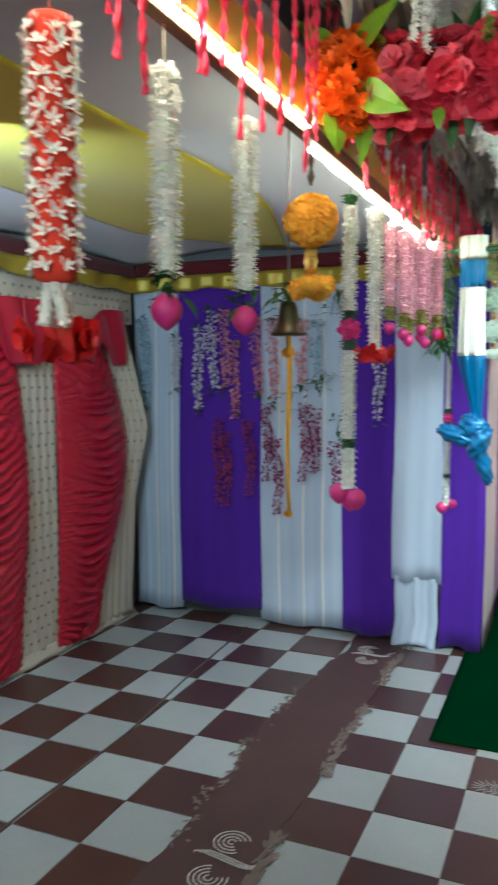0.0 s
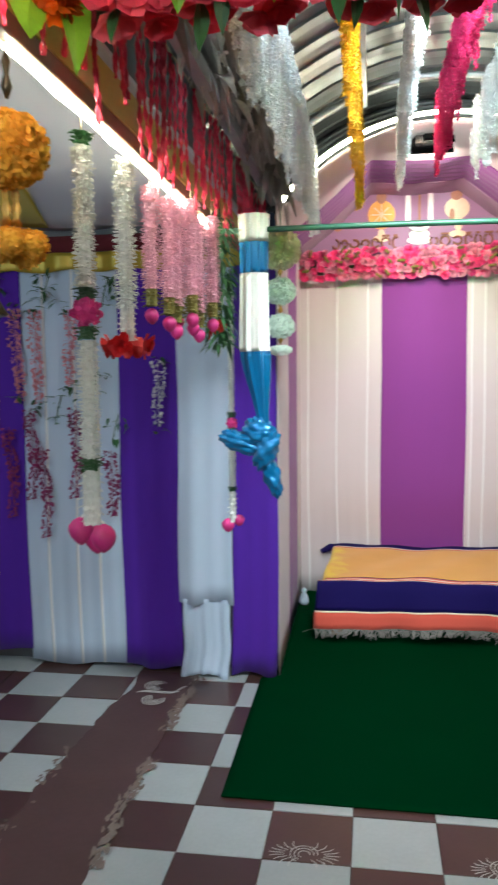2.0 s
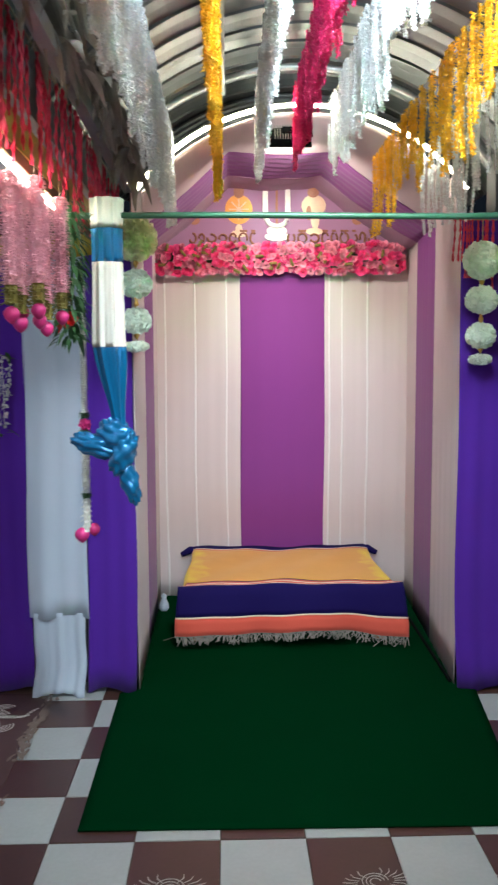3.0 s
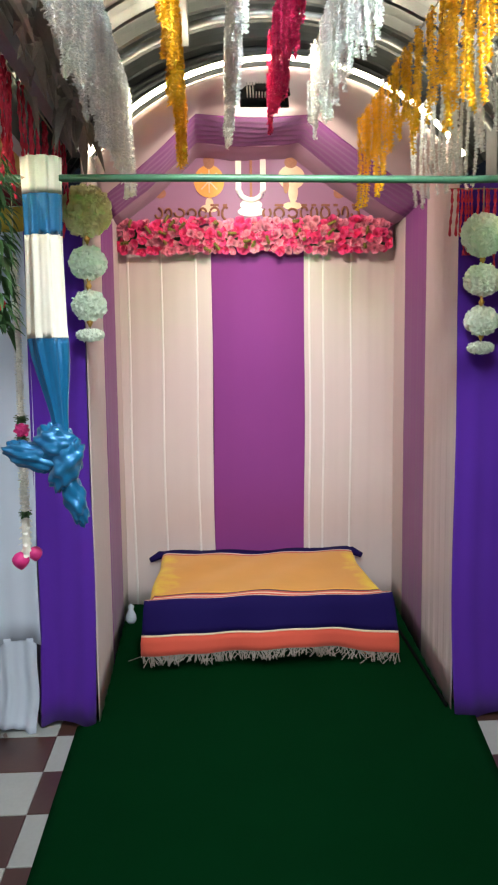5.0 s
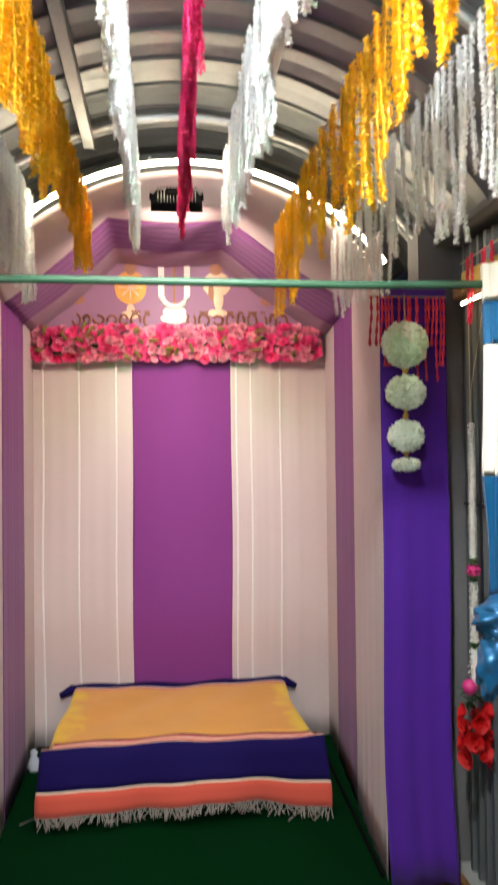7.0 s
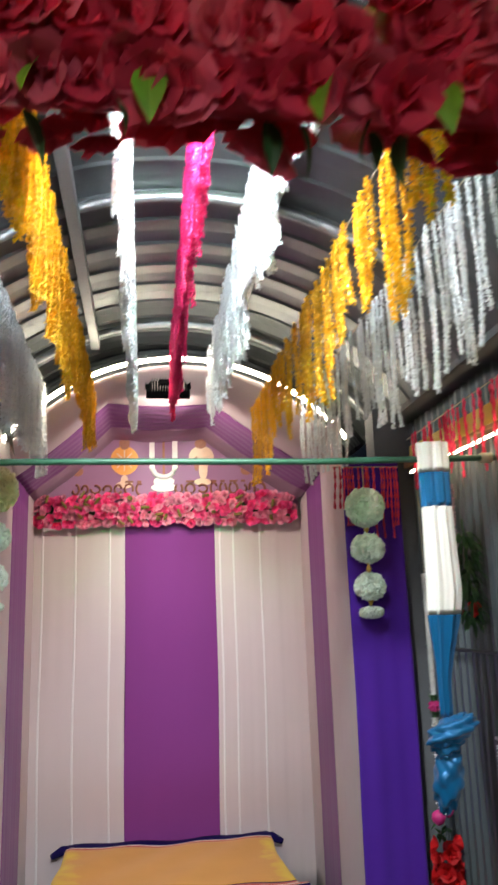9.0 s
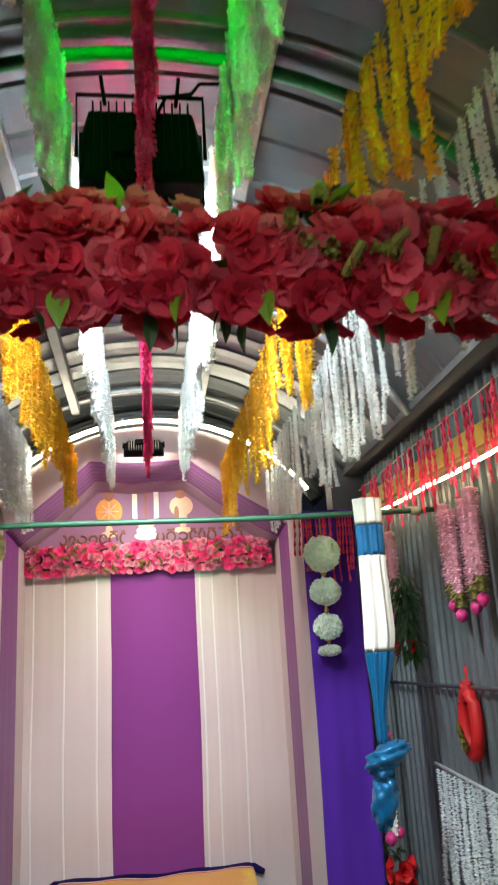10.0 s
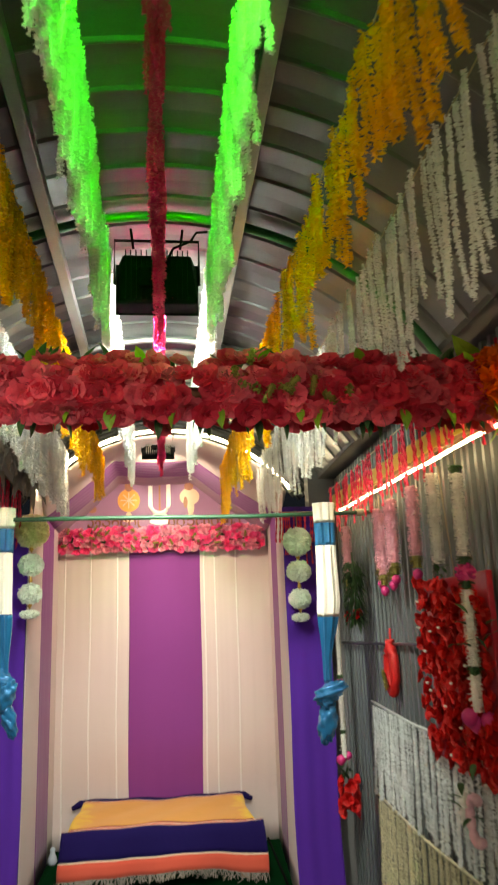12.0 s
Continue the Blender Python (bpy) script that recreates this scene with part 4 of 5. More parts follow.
towel("blue and white satin cloth knotted on the pole", -0.392, 0.0, (
    ("knot", (0.015, -0.005, -0.80), (0.062, 0.05, 0.06), 0.5, -0.2, "crumpled blue knot"),
    ("knot_loop", (-0.055, -0.01, -0.835), (0.075, 0.04, 0.045), 2.5, -0.9, "loose loop of the knot"),
    ("knot_fold", (0.045, -0.02, -0.86), (0.045, 0.04, 0.075), 1.1, 0.3, "folded end"),
    ("tail", (0.062, -0.005, -0.96), (0.034, 0.03, 0.085), 4.0, -0.25, "short hanging tail")), 1.0)
towel("second blue and white satin cloth knotted on the pole", 1.262, 0.06, (
    ("knot", (-0.02, -0.02, -0.90), (0.068, 0.05, 0.045), 0.5, 0.9, "wrapped band of the knot"),
    ("knot_fold", (-0.035, -0.01, -0.925), (0.05, 0.045, 0.055), 3.3, 0.2, "folded end"),
    ("tail", (-0.04, -0.005, -1.045), (0.046, 0.04, 0.095), 4.0, 0.15, "full hanging tail")), -0.9)

# tissue ball strings beside the niche
pm = [pom_mesh("tissue_ball", 0.088, 900, MINT, 0.22, 1), pom_mesh("tissue_ball", 0.074, 700, MINT, 0.24, 2, 0.85), pom_mesh("tissue_ball", 0.069, 650, MINT, 0.24, 3, 0.85), pom_mesh("half_ball", 0.06, 400, MINT, 0.17, 4, 0.4), pom_mesh("tissue_ball", 0.10, 1000, LEMON, 0.22, 5)]
for x, lemon, zz in ((1.271, False, (2.16, 1.972, 1.80, 1.685)), (-0.397, True, (2.262, 2.052, 1.877, 1.755))):
    root = thing("tissue_ball_string", "string of pale green tissue balls beside the niche" if not lemon else "string of pale green tissue balls with a lit yellow one", "decoration", (x, 4.51, 2.36), "tissue ball strings")
    tube("cord", [(0, 0, 0), (0, 0, zz[3] - 2.36)], 0.003, CORD, root)
    for k, z in enumerate(zz):
        share("tissue_ball" if k < 3 else "half_ball", pm[4] if (lemon and k == 0) else pm[k], root, Matrix.Translation((0, 0, z - 2.36)), "pale yellow tissue ball" if lemon and k == 0 else "")
    for k in range(3):
        z = (zz[k] + zz[k + 1]) / 2 - 2.36
        lathe("bead", [(0.003, 0.03), (0.012, 0.02), (0.006, 0.008), (0.014, -0.008), (0.004, -0.028)], GOLD_METAL, root, "gold bead", 10).location = (0, 0, z)

# ---- rows of tinsel under the vault ----
def tinsel_row(label, x, ztop, y0, y1, material, length, spread, step, seed, group=1, r=0.0085):
    root = thing("tinsel_row", label, "tinsel garland", (x, (y0 + y1) / 2, ztop), "tinsel rows under the vault")
    cy = (y0 + y1) / 2
    tube("wire", [(0, y0 - cy, 0), (0.004, 0, -0.012), (0, y1 - cy, 0)], 0.0025, CORD, root, "thin wire", 5)
    meshes = [strand_mesh("strand", length * (1 + spread * k), r, material, 0.0048, seed + k + 30) for k in (-2, -1, 0, 1, 2)]
    rng = random.Random(seed)
    y, k, pick = y0, 0, 2
    while y < y1:
        if k % group == 0:
            pick = rng.randrange(5)
        elif rng.random() < 0.5:
            pick = max(0, min(4, pick + rng.choice((-1, 1))))
        share("strand", meshes[pick], root, Matrix.Translation((rng.uniform(-0.012, 0.012), y - cy, 0)) @ Matrix.Rotation(rng.uniform(0, 6.28), 4, "Z"))
        y += step * rng.uniform(0.6, 1.4)
        k += 1
        if k % (group * 3) == 0:
            y += step * rng.uniform(0, 1.5)
    return root


YA, YB = -1.2, 5.0
tinsel_row("row of silver tinsel strands along the vault edge", -0.25, 2.86, 0.5, 4.95, SILVER_T, 0.43, 0.05, 0.014, 1, 6, 0.0095)
tinsel_row("row of gold tinsel strands", 0.0, 2.82, YA, YB, GOLD_T, 0.30, 0.12, 0.022, 2, 7, 0.0105)
tinsel_row("row of silver tinsel strands beside the centre", 0.205, 3.06, YA, YB, SILVER_T, 0.40, 0.06, 0.022, 3, 6, 0.0095)
tinsel_row("row of crimson tinsel strands at the centre", 0.405, 3.10, YA, YB, PINK_T, 0.37, 0.04, 0.022, 4, 8, 0.009)
tinsel_row("row of silver tinsel strands on the far side of the centre", 0.605, 3.06, YA, YB, SILVER_T, 0.38, 0.10, 0.024, 5, 5, 0.0095)
tinsel_row("row of gold tinsel strands over the passage", 0.835, 2.77, YA, YB, GOLD_T, 0.34, 0.13, 0.045, 6, 4, 0.0120)
tinsel_row("row of long silver tinsel strands", 1.10, 2.80, YA, YB, SILVER_T, 0.44, 0.08, 0.045, 7, 3, 0.0085)


tinsel_row("short row of cream-lit silver strands before the red garland", -0.25, 2.80, 1.42, 1.72, SILVER_T, 0.47, 0.06, 0.05, 8, 2, 0.0105)


def fringe_row(label, x, ztop, y0, y1, material, length, step, seed, r=0.0085):
    root = thing("string_fringe", label, "string curtain", (x, (y0 + y1) / 2, ztop), "red fringes along the beams")
    cy = (y0 + y1) / 2
    tube("wire", [(0, y0 - cy, 0), (0, y1 - cy, 0)], 0.003, CORD, root, "thin wire", 5)
    meshes = [rope_mesh("strand", length * q, r, material, seed + i) for i, q in enumerate((0.78, 0.88, 0.96, 1.05, 1.12))]
    rng = random.Random(seed)
    y = y0
    while y < y1:
        share("strand", rng.choice(meshes), root, Matrix.Translation((rng.uniform(-0.02, 0.02), y - cy, 0)) @ Matrix.Rotation(rng.uniform(0, 6.28), 4, "Z"))
        y += step * rng.uniform(0.5, 1.5)
    return root


fringe_row("fringe of red twisted strings along the hall beam", -0.485, 2.52, 1.75, 4.5, RED_T, 0.33, 0.050, 60, 0.0060)
fringe_row("sparser fringe of red strings along the hall beam", -0.50, 2.50, 0.2, 1.75, RED_T, 0.40, 0.065, 66, 0.0062)
fringe_row("fringe of red twisted strings along the far beam", 1.48, 2.47, -0.9, 4.45, RED_T, 0.27, 0.045, 70, 0.0062)
row = thing("string_fringe", "short red fringe hung beside the niche mouth", "string curtain", (1.30, 4.555, 2.36), "red fringes along the beams")
tube("wire", [(-0.16, 0, 0), (0.16, 0, 0)], 0.003, CORD, row, "thin wire", 5)
ms = [rope_mesh("strand", q, 0.0058, RED_T, 90 + i) for i, q in enumerate((0.2, 0.28, 0.34))]
rng = random.Random(8)
for k in range(18):
    share("strand", rng.choice(ms), row, Matrix.Translation((-0.15 + 0.018 * k + rng.uniform(-0.01, 0.01), rng.uniform(-0.008, 0.008), 0)))

# LED strips along the beams
for x, z, ya, yb, w in ((-0.522, 2.216, -0.4, 1.68, "hall"), (-0.552, 2.196, 1.80, 3.62, "hall"), (1.485, 2.242, 0.6, 4.45, "far")):
    led = thing("led_strip", "glowing warm white LED strip under the %s beam" % w, "light strip", (x, (ya + yb) / 2, z))
    tube("tube", [(0, (ya - yb) / 2 + (yb - ya) * k / 16, 0.003 * math.sin(k * 2.2) + (0.038 if x > 0 else 0.0) * ((ya - yb) / 2 + (yb - ya) * k / 16)) for k in range(17)], 0.0065, LED if x < 0 else LED_EAST, led, "glowing tube")
    for k in range(8):
        yy = (ya - yb) / 2 + (yb - ya) * (k + 0.5) / 8
        part("clip", boxes(((-0.010, yy - 0.004, 0.006 + (0.038 * yy if x > 0 else 0)), (0.012, yy + 0.004, 0.022 + (0.038 * yy if x > 0 else 0)))), STEEL, led, "steel clip")


# ---- hanging garlands ----
def bud_mesh(name, r, h, material):
    ob = lathe(name, [(0.15 * r, 0), (0.62 * r, -0.10 * h), (0.95 * r, -0.30 * h), (r, -0.48 * h), (0.85 * r, -0.68 * h), (0.5 * r, -0.87 * h), (0.1 * r, -h)], material, None, "", 20, 5, 0.10, 0.35)
    me = ob.data
    bpy.data.objects.remove(ob)
    return me


LOTUS = bud_mesh("lotus_bud", 0.028, 0.068, HOT_PINK)
LOTUS_S = bud_mesh("lotus_bud", 0.022, 0.05, HOT_PINK)
ROSE_BALL = pom_mesh("rose", 0.032, 60, HOT_PINK, 0.6, 21, 0.9)
LEAF_RING = tube_petals("leaf_ring", 0.035, 0.036, LEAF, 3, 9, 0.02, 22, 0.1)
WHITE_TAIL = tube_petals("white_tassel", 0.13, 0.022, JASMINE, 7, 4, 0.014, 23, 1.2)
RED_FLOWER = flower_mesh("red_flower", 0.046, RED_PETAL, ((6, 1, 0.2), (6, 0.75, 0.7), (5, 0.4, 1.2)), 24)
JAS = {}


def jasmine(length, r, material=JASMINE):
    key = (round(length, 2), r, material.name)
    if key not in JAS:
        JAS[key] = tube_petals("jasmine_roll", length, r, material, int(length / 0.0085), 15, 0.011, len(JAS) + 40, 0.25)
    return JAS[key]


def leaf_sprig(root, at, n, seed, mesh, spread=1.0, down=0.0, reach=0.05):
    rng = random.Random(seed)
    for k in range(n):
        d = Vector((rng.uniform(-1, 1), rng.uniform(-1, 1), rng.uniform(-0.6, 0.6) - down)).normalized()
        q = d.to_track_quat("X", "Z").to_matrix().to_4x4()
        p = Vector(at) + Vector((rng.uniform(-1, 1), rng.uniform(-1, 1), rng.uniform(-1, 1))) * reach * spread
        share("leaf", mesh, root, Matrix.Translation(p) @ q @ Matrix.Scale(rng.uniform(0.7, 1.3), 4))


TINY_LEAF = leaf_mesh("leaf", 0.034, 0.015, LEAF)
SMALL_LEAF = leaf_mesh("leaf", 0.055, 0.022, LEAF)
THIN_LEAF = leaf_mesh("leaf", 0.058, 0.015, LEAF, 0.4)
BIG_LEAF = leaf_mesh("leaf", 0.16, 0.085, LIME, 0.35)
DRY_LEAF = leaf_mesh("frond", 0.22, 0.035, DRY, 0.5)


def hook(root, length, material=CORD):
    tube("cord", [(0, 0, 0), (0, 0, -length)], 0.002, material, root, "", 5)


def plain_garland(x, y, top, roll, bud=True, group="garlands along the hall beam", label="white jasmine garland ending in a pink bud"):
    g = thing("hanging_garland", label, "garland", (x, y, 2.25), group)
    d = 2.25 - top
    hook(g, d)
    share("jasmine_roll", jasmine(roll, 0.026), g, Matrix.Translation((0, 0, -d)))
    leaf_sprig(g, (0, 0, -d - roll - 0.015), 16, int(y * 100), TINY_LEAF, reach=0.026)
    if bud:
        share("lotus_bud", LOTUS, g, Matrix.Translation((0, 0, -d - roll - 0.03)) @ Matrix.Scale(0.9, 4))
    return g


plain_garland(-0.55, 1.06, 2.14, 0.33)
plain_garland(-0.55, 1.385, 2.15, 0.335)
# red roll set with white buds
g = thing("hanging_garland", "red garland roll studded with white buds and a tassel", "garland", (-0.55, 0.765, 2.25), "garlands along the hall beam")
hook(g, 0.15)
lathe("red_roll", [(0.012, 0.002), (0.027, -0.002)] + [(0.0285 + 0.0015 * math.sin(k * 1.9), -0.33 * k / 24) for k in range(1, 24)] + [(0.027, -0.33), (0.012, -0.335)], FELT, g, "red felt roll", 24).location = (0, 0, -0.15)
wb = bud_mesh("white_bud", 0.006, 0.018, JASMINE)
tuft = flower_mesh("white_tuft", 0.017, JASMINE, ((6, 1.0, 0.25), (3, 0.7, 0.9)), 52, 0.40)
rng = random.Random(53)
for k in range(16):
    for q in range(7):
        a = q * math.pi / 3.5 + (k % 2) * math.pi / 7 + rng.uniform(-0.12, 0.12)
        d = Vector((math.cos(a), math.sin(a), 0))
        share("white_tuft", tuft, g, facing(d * 0.027 + Vector((0, 0, -0.170 - 0.0195 * k + rng.uniform(-0.004, 0.004))), d + Vector((0, 0, 0.5)), rng.uniform(0, 6), rng.uniform(0.8, 1.05)))
for q in range(4):
    share("tassel", WHITE_TAIL, g, Matrix.Translation((0.008 * math.cos(q * 1.6), 0.008 * math.sin(q * 1.6), -0.47)) @ Matrix.Rotation(0.25, 4, Vector((math.cos(q * 1.6), math.sin(q * 1.6), 0))) @ Matrix.Scale(0.55, 4), "white tassel")
for q in range(3):
    share("red_flower", RED_FLOWER, g, facing((0.03 * math.cos(q * 2.1), 0.03 * math.sin(q * 2.1), -0.555), (math.cos(q * 2.1), math.sin(q * 2.1), -0.2), q, 0.75))


def long_garland(x, y, group, s=1.0, label="long white jasmine garland with pink roses and lotus buds"):
    g = thing("hanging_garland", label, "garland", (x, y, 2.24), group)
    hook(g, 0.09)
    r = 0.024 * s
    share("leaf_ring", LEAF_RING, g, Matrix.Translation((0, 0, -0.08)) @ Matrix.Scale(0.7 * s, 4))
    share("jasmine_roll", jasmine(0.30 * s, r), g, Matrix.Translation((0, 0, -0.11)))
    z = -0.11 - 0.30 * s
    share("leaf_ring", LEAF_RING, g, Matrix.Translation((0, 0, z)) @ Matrix.Scale(0.75 * s, 4))
    share("rose", ROSE_BALL, g, Matrix.Translation((0, 0, z - 0.055 * s)) @ Matrix.Scale(0.85 * s, 4), "pink rose ball")
    share("leaf_ring", LEAF_RING, g, Matrix.Translation((0, 0, z - 0.085 * s)) @ Matrix.Scale(0.75 * s, 4))
    z -= 0.115 * s
    share("jasmine_roll", jasmine(0.26 * s, r), g, Matrix.Translation((0, 0, z)))
    z -= 0.26 * s
    share("leaf_ring", LEAF_RING, g, Matrix.Translation((0, 0, z)) @ Matrix.Scale(0.75 * s, 4))
    for q in range(3):
        share("tassel", WHITE_TAIL, g, Matrix.Translation((0.008 * math.cos(q * 2), 0.008 * math.sin(q * 2), z - 0.025)) @ Matrix.Scale(0.95 * s, 4), "white flower tassel")
    for q, (dx, dy) in enumerate(((-0.03, 0.01), (0.03, -0.01), (0.0, 0.03))):
        share("lotus_bud", LOTUS, g, Matrix.Translation((dx * s, dy * s, z - 0.135 * s - 0.012 * q)) @ Matrix.Scale(0.95 * s, 4))
    return g


long_garland(-0.555, 2.16, "garlands along the hall beam")
g = thing("hanging_garland", "white jasmine garland with red flowers at its end", "garland", (-0.545, 2.42, 2.24), "garlands along the hall beam")
hook(g, 0.08)
share("jasmine_roll", jasmine(0.36, 0.028), g, Matrix.Translation((0, 0, -0.07)))
for q in range(3):
    share("tassel", WHITE_TAIL, g, Matrix.Translation((0.01 * math.cos(q * 2), 0.01 * math.sin(q * 2), -0.425)) @ Matrix.Scale(0.7, 4), "white flower tassel")
for q in range(4):
    share("red_flower", RED_FLOWER, g, facing((0.04 * math.cos(q * 1.57), 0.04 * math.sin(q * 1.57), -0.525), (math.cos(q * 1.57), math.sin(q * 1.57), -0.3), q, 0.8))

# marigold ball with a brass chain and a small tuft
g = thing("marigold_ball", "orange-yellow marigold ball with a small tuft below", "decoration", (-0.552, 1.80, 2.25))
hook(g, 0.13)
lathe("finial", [(0.002, 0.04), (0.008, 0.02), (0.004, 0), (0.01, -0.02), (0.003, -0.04)], BRASS, g, "small metal finial", 10).location = (0, 0, -0.10)
share("ball", pom_mesh("ball", 0.066, 1100, MARIGOLD, 0.2, 60, 0.95), g, Matrix.Translation((0, 0, -0.225)))
for q in range(4):
    a = q * 1.57
    lathe("bell_chain", [(0.002, 0.035), (0.005, 0.025), (0.003, 0.012), (0.007, 0.0), (0.003, -0.012), (0.008, -0.03)], GOLD_METAL, g, "gold bell chain", 8).location = (0.012 * math.cos(a), 0.012 * math.sin(a), -0.325)
for q in range(5):
    a = q * 1.2566
    share("tuft", pom_mesh("tuft", 0.03, 260, MARIGOLD, 0.24, 61 + q, 0.8) if q == 0 else bpy.data.meshes["tuft"], g, Matrix.Translation((0.035 * math.cos(a), 0.035 * math.sin(a), -0.385 - 0.012 * (q % 2))), "marigold tuft")

# brass bell on a chain with a yellow cord
g = thing("bell", "dull brass bell on a long rod with a yellow cord", "bell", (-0.602, 1.778, 2.40))
tube("rod", [(0, 0, 0), (0, 0, -0.58)], 0.003, STEEL, g, "thin rod", 6)
lathe("body", [(0.006, 0.005), (0.016, 0.0), (0.022, -0.012), (0.025, -0.03), (0.030, -0.055), (0.042, -0.075), (0.046, -0.080), (0.040, -0.083)], BRASS, g, "dull brass body", 24).location = (0, 0, -0.575)
leaf_sprig(g, (0, 0, -0.55), 10, 71, SMALL_LEAF, reach=0.03)
tube("clapper_cord", [(0, 0, -0.655), (0.004, 0, -0.75), (-0.003, 0.002, -0.93), (0.002, 0, -1.12)], [0.008, 0.0075, 0.006, 0.005], MARIGOLD, g, "yellow wound cord", 8)
for z, s in ((-0.70, 1.0), (-1.11, 0.7)):
    share("knot", bpy.data.meshes["tuft"], g, Matrix.Translation((0, 0, z)) @ Matrix.Scale(0.55 * s, 4), "yellow knot")


def pink_cluster(x, y, n, group, dx=0.0, dy=0.055, r=0.022):
    g = thing("hanging_garland", "cluster of short pink garlands with lotus buds", "garland", (x, y, 2.22), group)
    for k in range(n):
        px, py = dx * (k - (n - 1) / 2) + 0.015 * (k % 2), dy * (k - (n - 1) / 2)
        z0 = -0.02 * (k % 3)
        tube("cord", [(px, py, 0.02), (px, py, z0 - 0.04)], 0.002, CORD, g, "", 5)
        share("pink_roll", jasmine(0.30, r, PINK_PETAL), g, Matrix.Translation((px, py, z0 - 0.03)), "pink petal roll")
        share("bud_skirt", tube_petals("bud_skirt", 0.05, 0.03, OLIVE, 5, 8, 0.012, 80) if k == 0 and "bud_skirt" not in bpy.data.meshes else bpy.data.meshes["bud_skirt"], g, Matrix.Translation((px, py, z0 - 0.33)), "olive beaded skirt")
        share("lotus_bud", LOTUS, g, Matrix.Translation((px, py, z0 - 0.385)) @ Matrix.Scale(0.72, 4))
    return g


pink_cluster(-0.55, 2.88, 4, "garlands along the hall beam", 0.02, 0.07, 0.028)
pink_cluster(-0.54, 3.16, 4, "garlands along the hall beam", 0.02, 0.07, 0.028)


def leaf_bundle(x, y, group, zt=2.2, L=0.42):
    g = thing("leaf_bundle", "hanging bundle of dark green narrow leaves", "leaves", (x, y, zt), group)
    tube("stem", [(0, 0, 0.05), (0.01, 0, -L * 0.5), (0, 0.01, -L * 0.9)], 0.005, LEAF, g, "", 5)
    rng = random.Random(int(y * 50))
    for k in range(270):
        z = -L * k / 270
        a = rng.uniform(0, 6.28)
        d = Vector((math.cos(a), math.sin(a), -0.7 + rng.uniform(-0.5, 0.7))).normalized()
        share("leaf", THIN_LEAF, g, Matrix.Translation((0.035 * math.cos(a), 0.035 * math.sin(a), z)) @ d.to_track_quat("X", "Z").to_matrix().to_4x4() @ Matrix.Scale(rng.uniform(0.7, 1.2), 4))
    share("red_flower", RED_FLOWER, g, facing((0.0, -0.03, -L * 0.85), (0.2, -1, 0), 0, 0.7))
    share("red_flower", RED_FLOWER, g, facing((-0.03, 0.02, -L * 0.88), (-1, -0.4, 0), 0, 0.7))
    return g


leaf_bundle(-0.505, 3.45, "leaf bundles", 2.24, 0.50)
leaf_bundle(1.47, 3.88, "leaf bundles", 1.97, 0.34)
# thin garlands behind the knotted cloths
for x, y, zt, gname in ((-0.51, 3.70, 2.2, "garlands along the hall beam"), (1.45, 4.29, 2.06, "garlands along the far beam")):
    g = thing("hanging_garland", "thin cream garland with a rose and red buds", "garland", (x, y, zt), gname)
    tube("cord", [(0.065 if x > 0 else 0.0, 0, 2.345 - zt if x > 0 else 0.0), (0, 0, -0.1), (0, 0, -0.3)], 0.002, CORD, g, "", 5)
    share("jasmine_roll", jasmine(0.50, 0.013), g, Matrix.Translation((0, 0, -0.22)))
    share("leaf_ring", LEAF_RING, g, Matrix.Translation((0, 0, -0.72)) @ Matrix.Scale(0.6, 4))
    share("rose", ROSE_BALL, g, Matrix.Translation((0, 0, -0.765)) @ Matrix.Scale(0.6, 4), "pink rose ball")
    share("leaf_ring", LEAF_RING, g, Matrix.Translation((0, 0, -0.785)) @ Matrix.Scale(0.6, 4))
    share("jasmine_roll", jasmine(0.22, 0.016), g, Matrix.Translation((0, 0, -0.81)))
    share("leaf_ring", LEAF_RING, g, Matrix.Translation((0, 0, -1.03)) @ Matrix.Scale(0.55, 4))
    share("tassel", WHITE_TAIL, g, Matrix.Translation((0, 0, -1.05)), "white flower tassel")
    share("lotus_bud", LOTUS_S, g, Matrix.Translation((-0.02, 0, -1.165)) @ Matrix.Scale(1.2, 4))
    share("lotus_bud", LOTUS_S, g, Matrix.Translation((0.025, 0.01, -1.15)))

# east side garlands
GE = "garlands along the far beam"
pink_cluster(1.485, 4.05, 1, GE, 0.0, 0.09, 0.030)
pink_cluster(1.485, 3.25, 4, GE, 0.0, 0.10, 0.028)
pink_cluster(1.485, 2.78, 1, GE, 0.0, 0.10, 0.030)
plain_garland(1.48, 2.50, 2.19, 0.36, False, GE, "white jasmine garland roll with a white tassel")
long_garland(1.47, 2.21, GE, 1.0)

# bead curtain on the metal wall, white above and pale yellow below
bead = thing("bead_curtain", "white and pale yellow strung bead curtain on a slack cord", "bead curtain", (1.538, 2.36, 1.165))
for z, m, L, nm in ((0.02, SILVER_T, 0.45, "bead_strand"), (-0.45, PALE_T, 0.58, "lower_strand")):
    tube("cord", [(0, 1.55, z + 0.03), (0, 0.8, z - 0.02), (0, 0.0, z - 0.03), (0, -0.8, z - 0.02), (0, -1.6, z + 0.03)], 0.006, m, bead, "slack white cord", 6)
    ms = [strand_mesh(nm, L * q, 0.009, m, 0.0085, 130 + i) for i, q in enumerate((0.96, 1.0, 1.03))]
    rng = random.Random(9)
    for k in range(72):
        y = 1.54 - 3.1 * k / 71
        share(nm, rng.choice(ms), bead, Matrix.Translation((rng.uniform(-0.008, 0.008), y + rng.uniform(-0.008, 0.008), z + 0.01 - 0.03 * (1 - (y / 1.55) ** 2))))

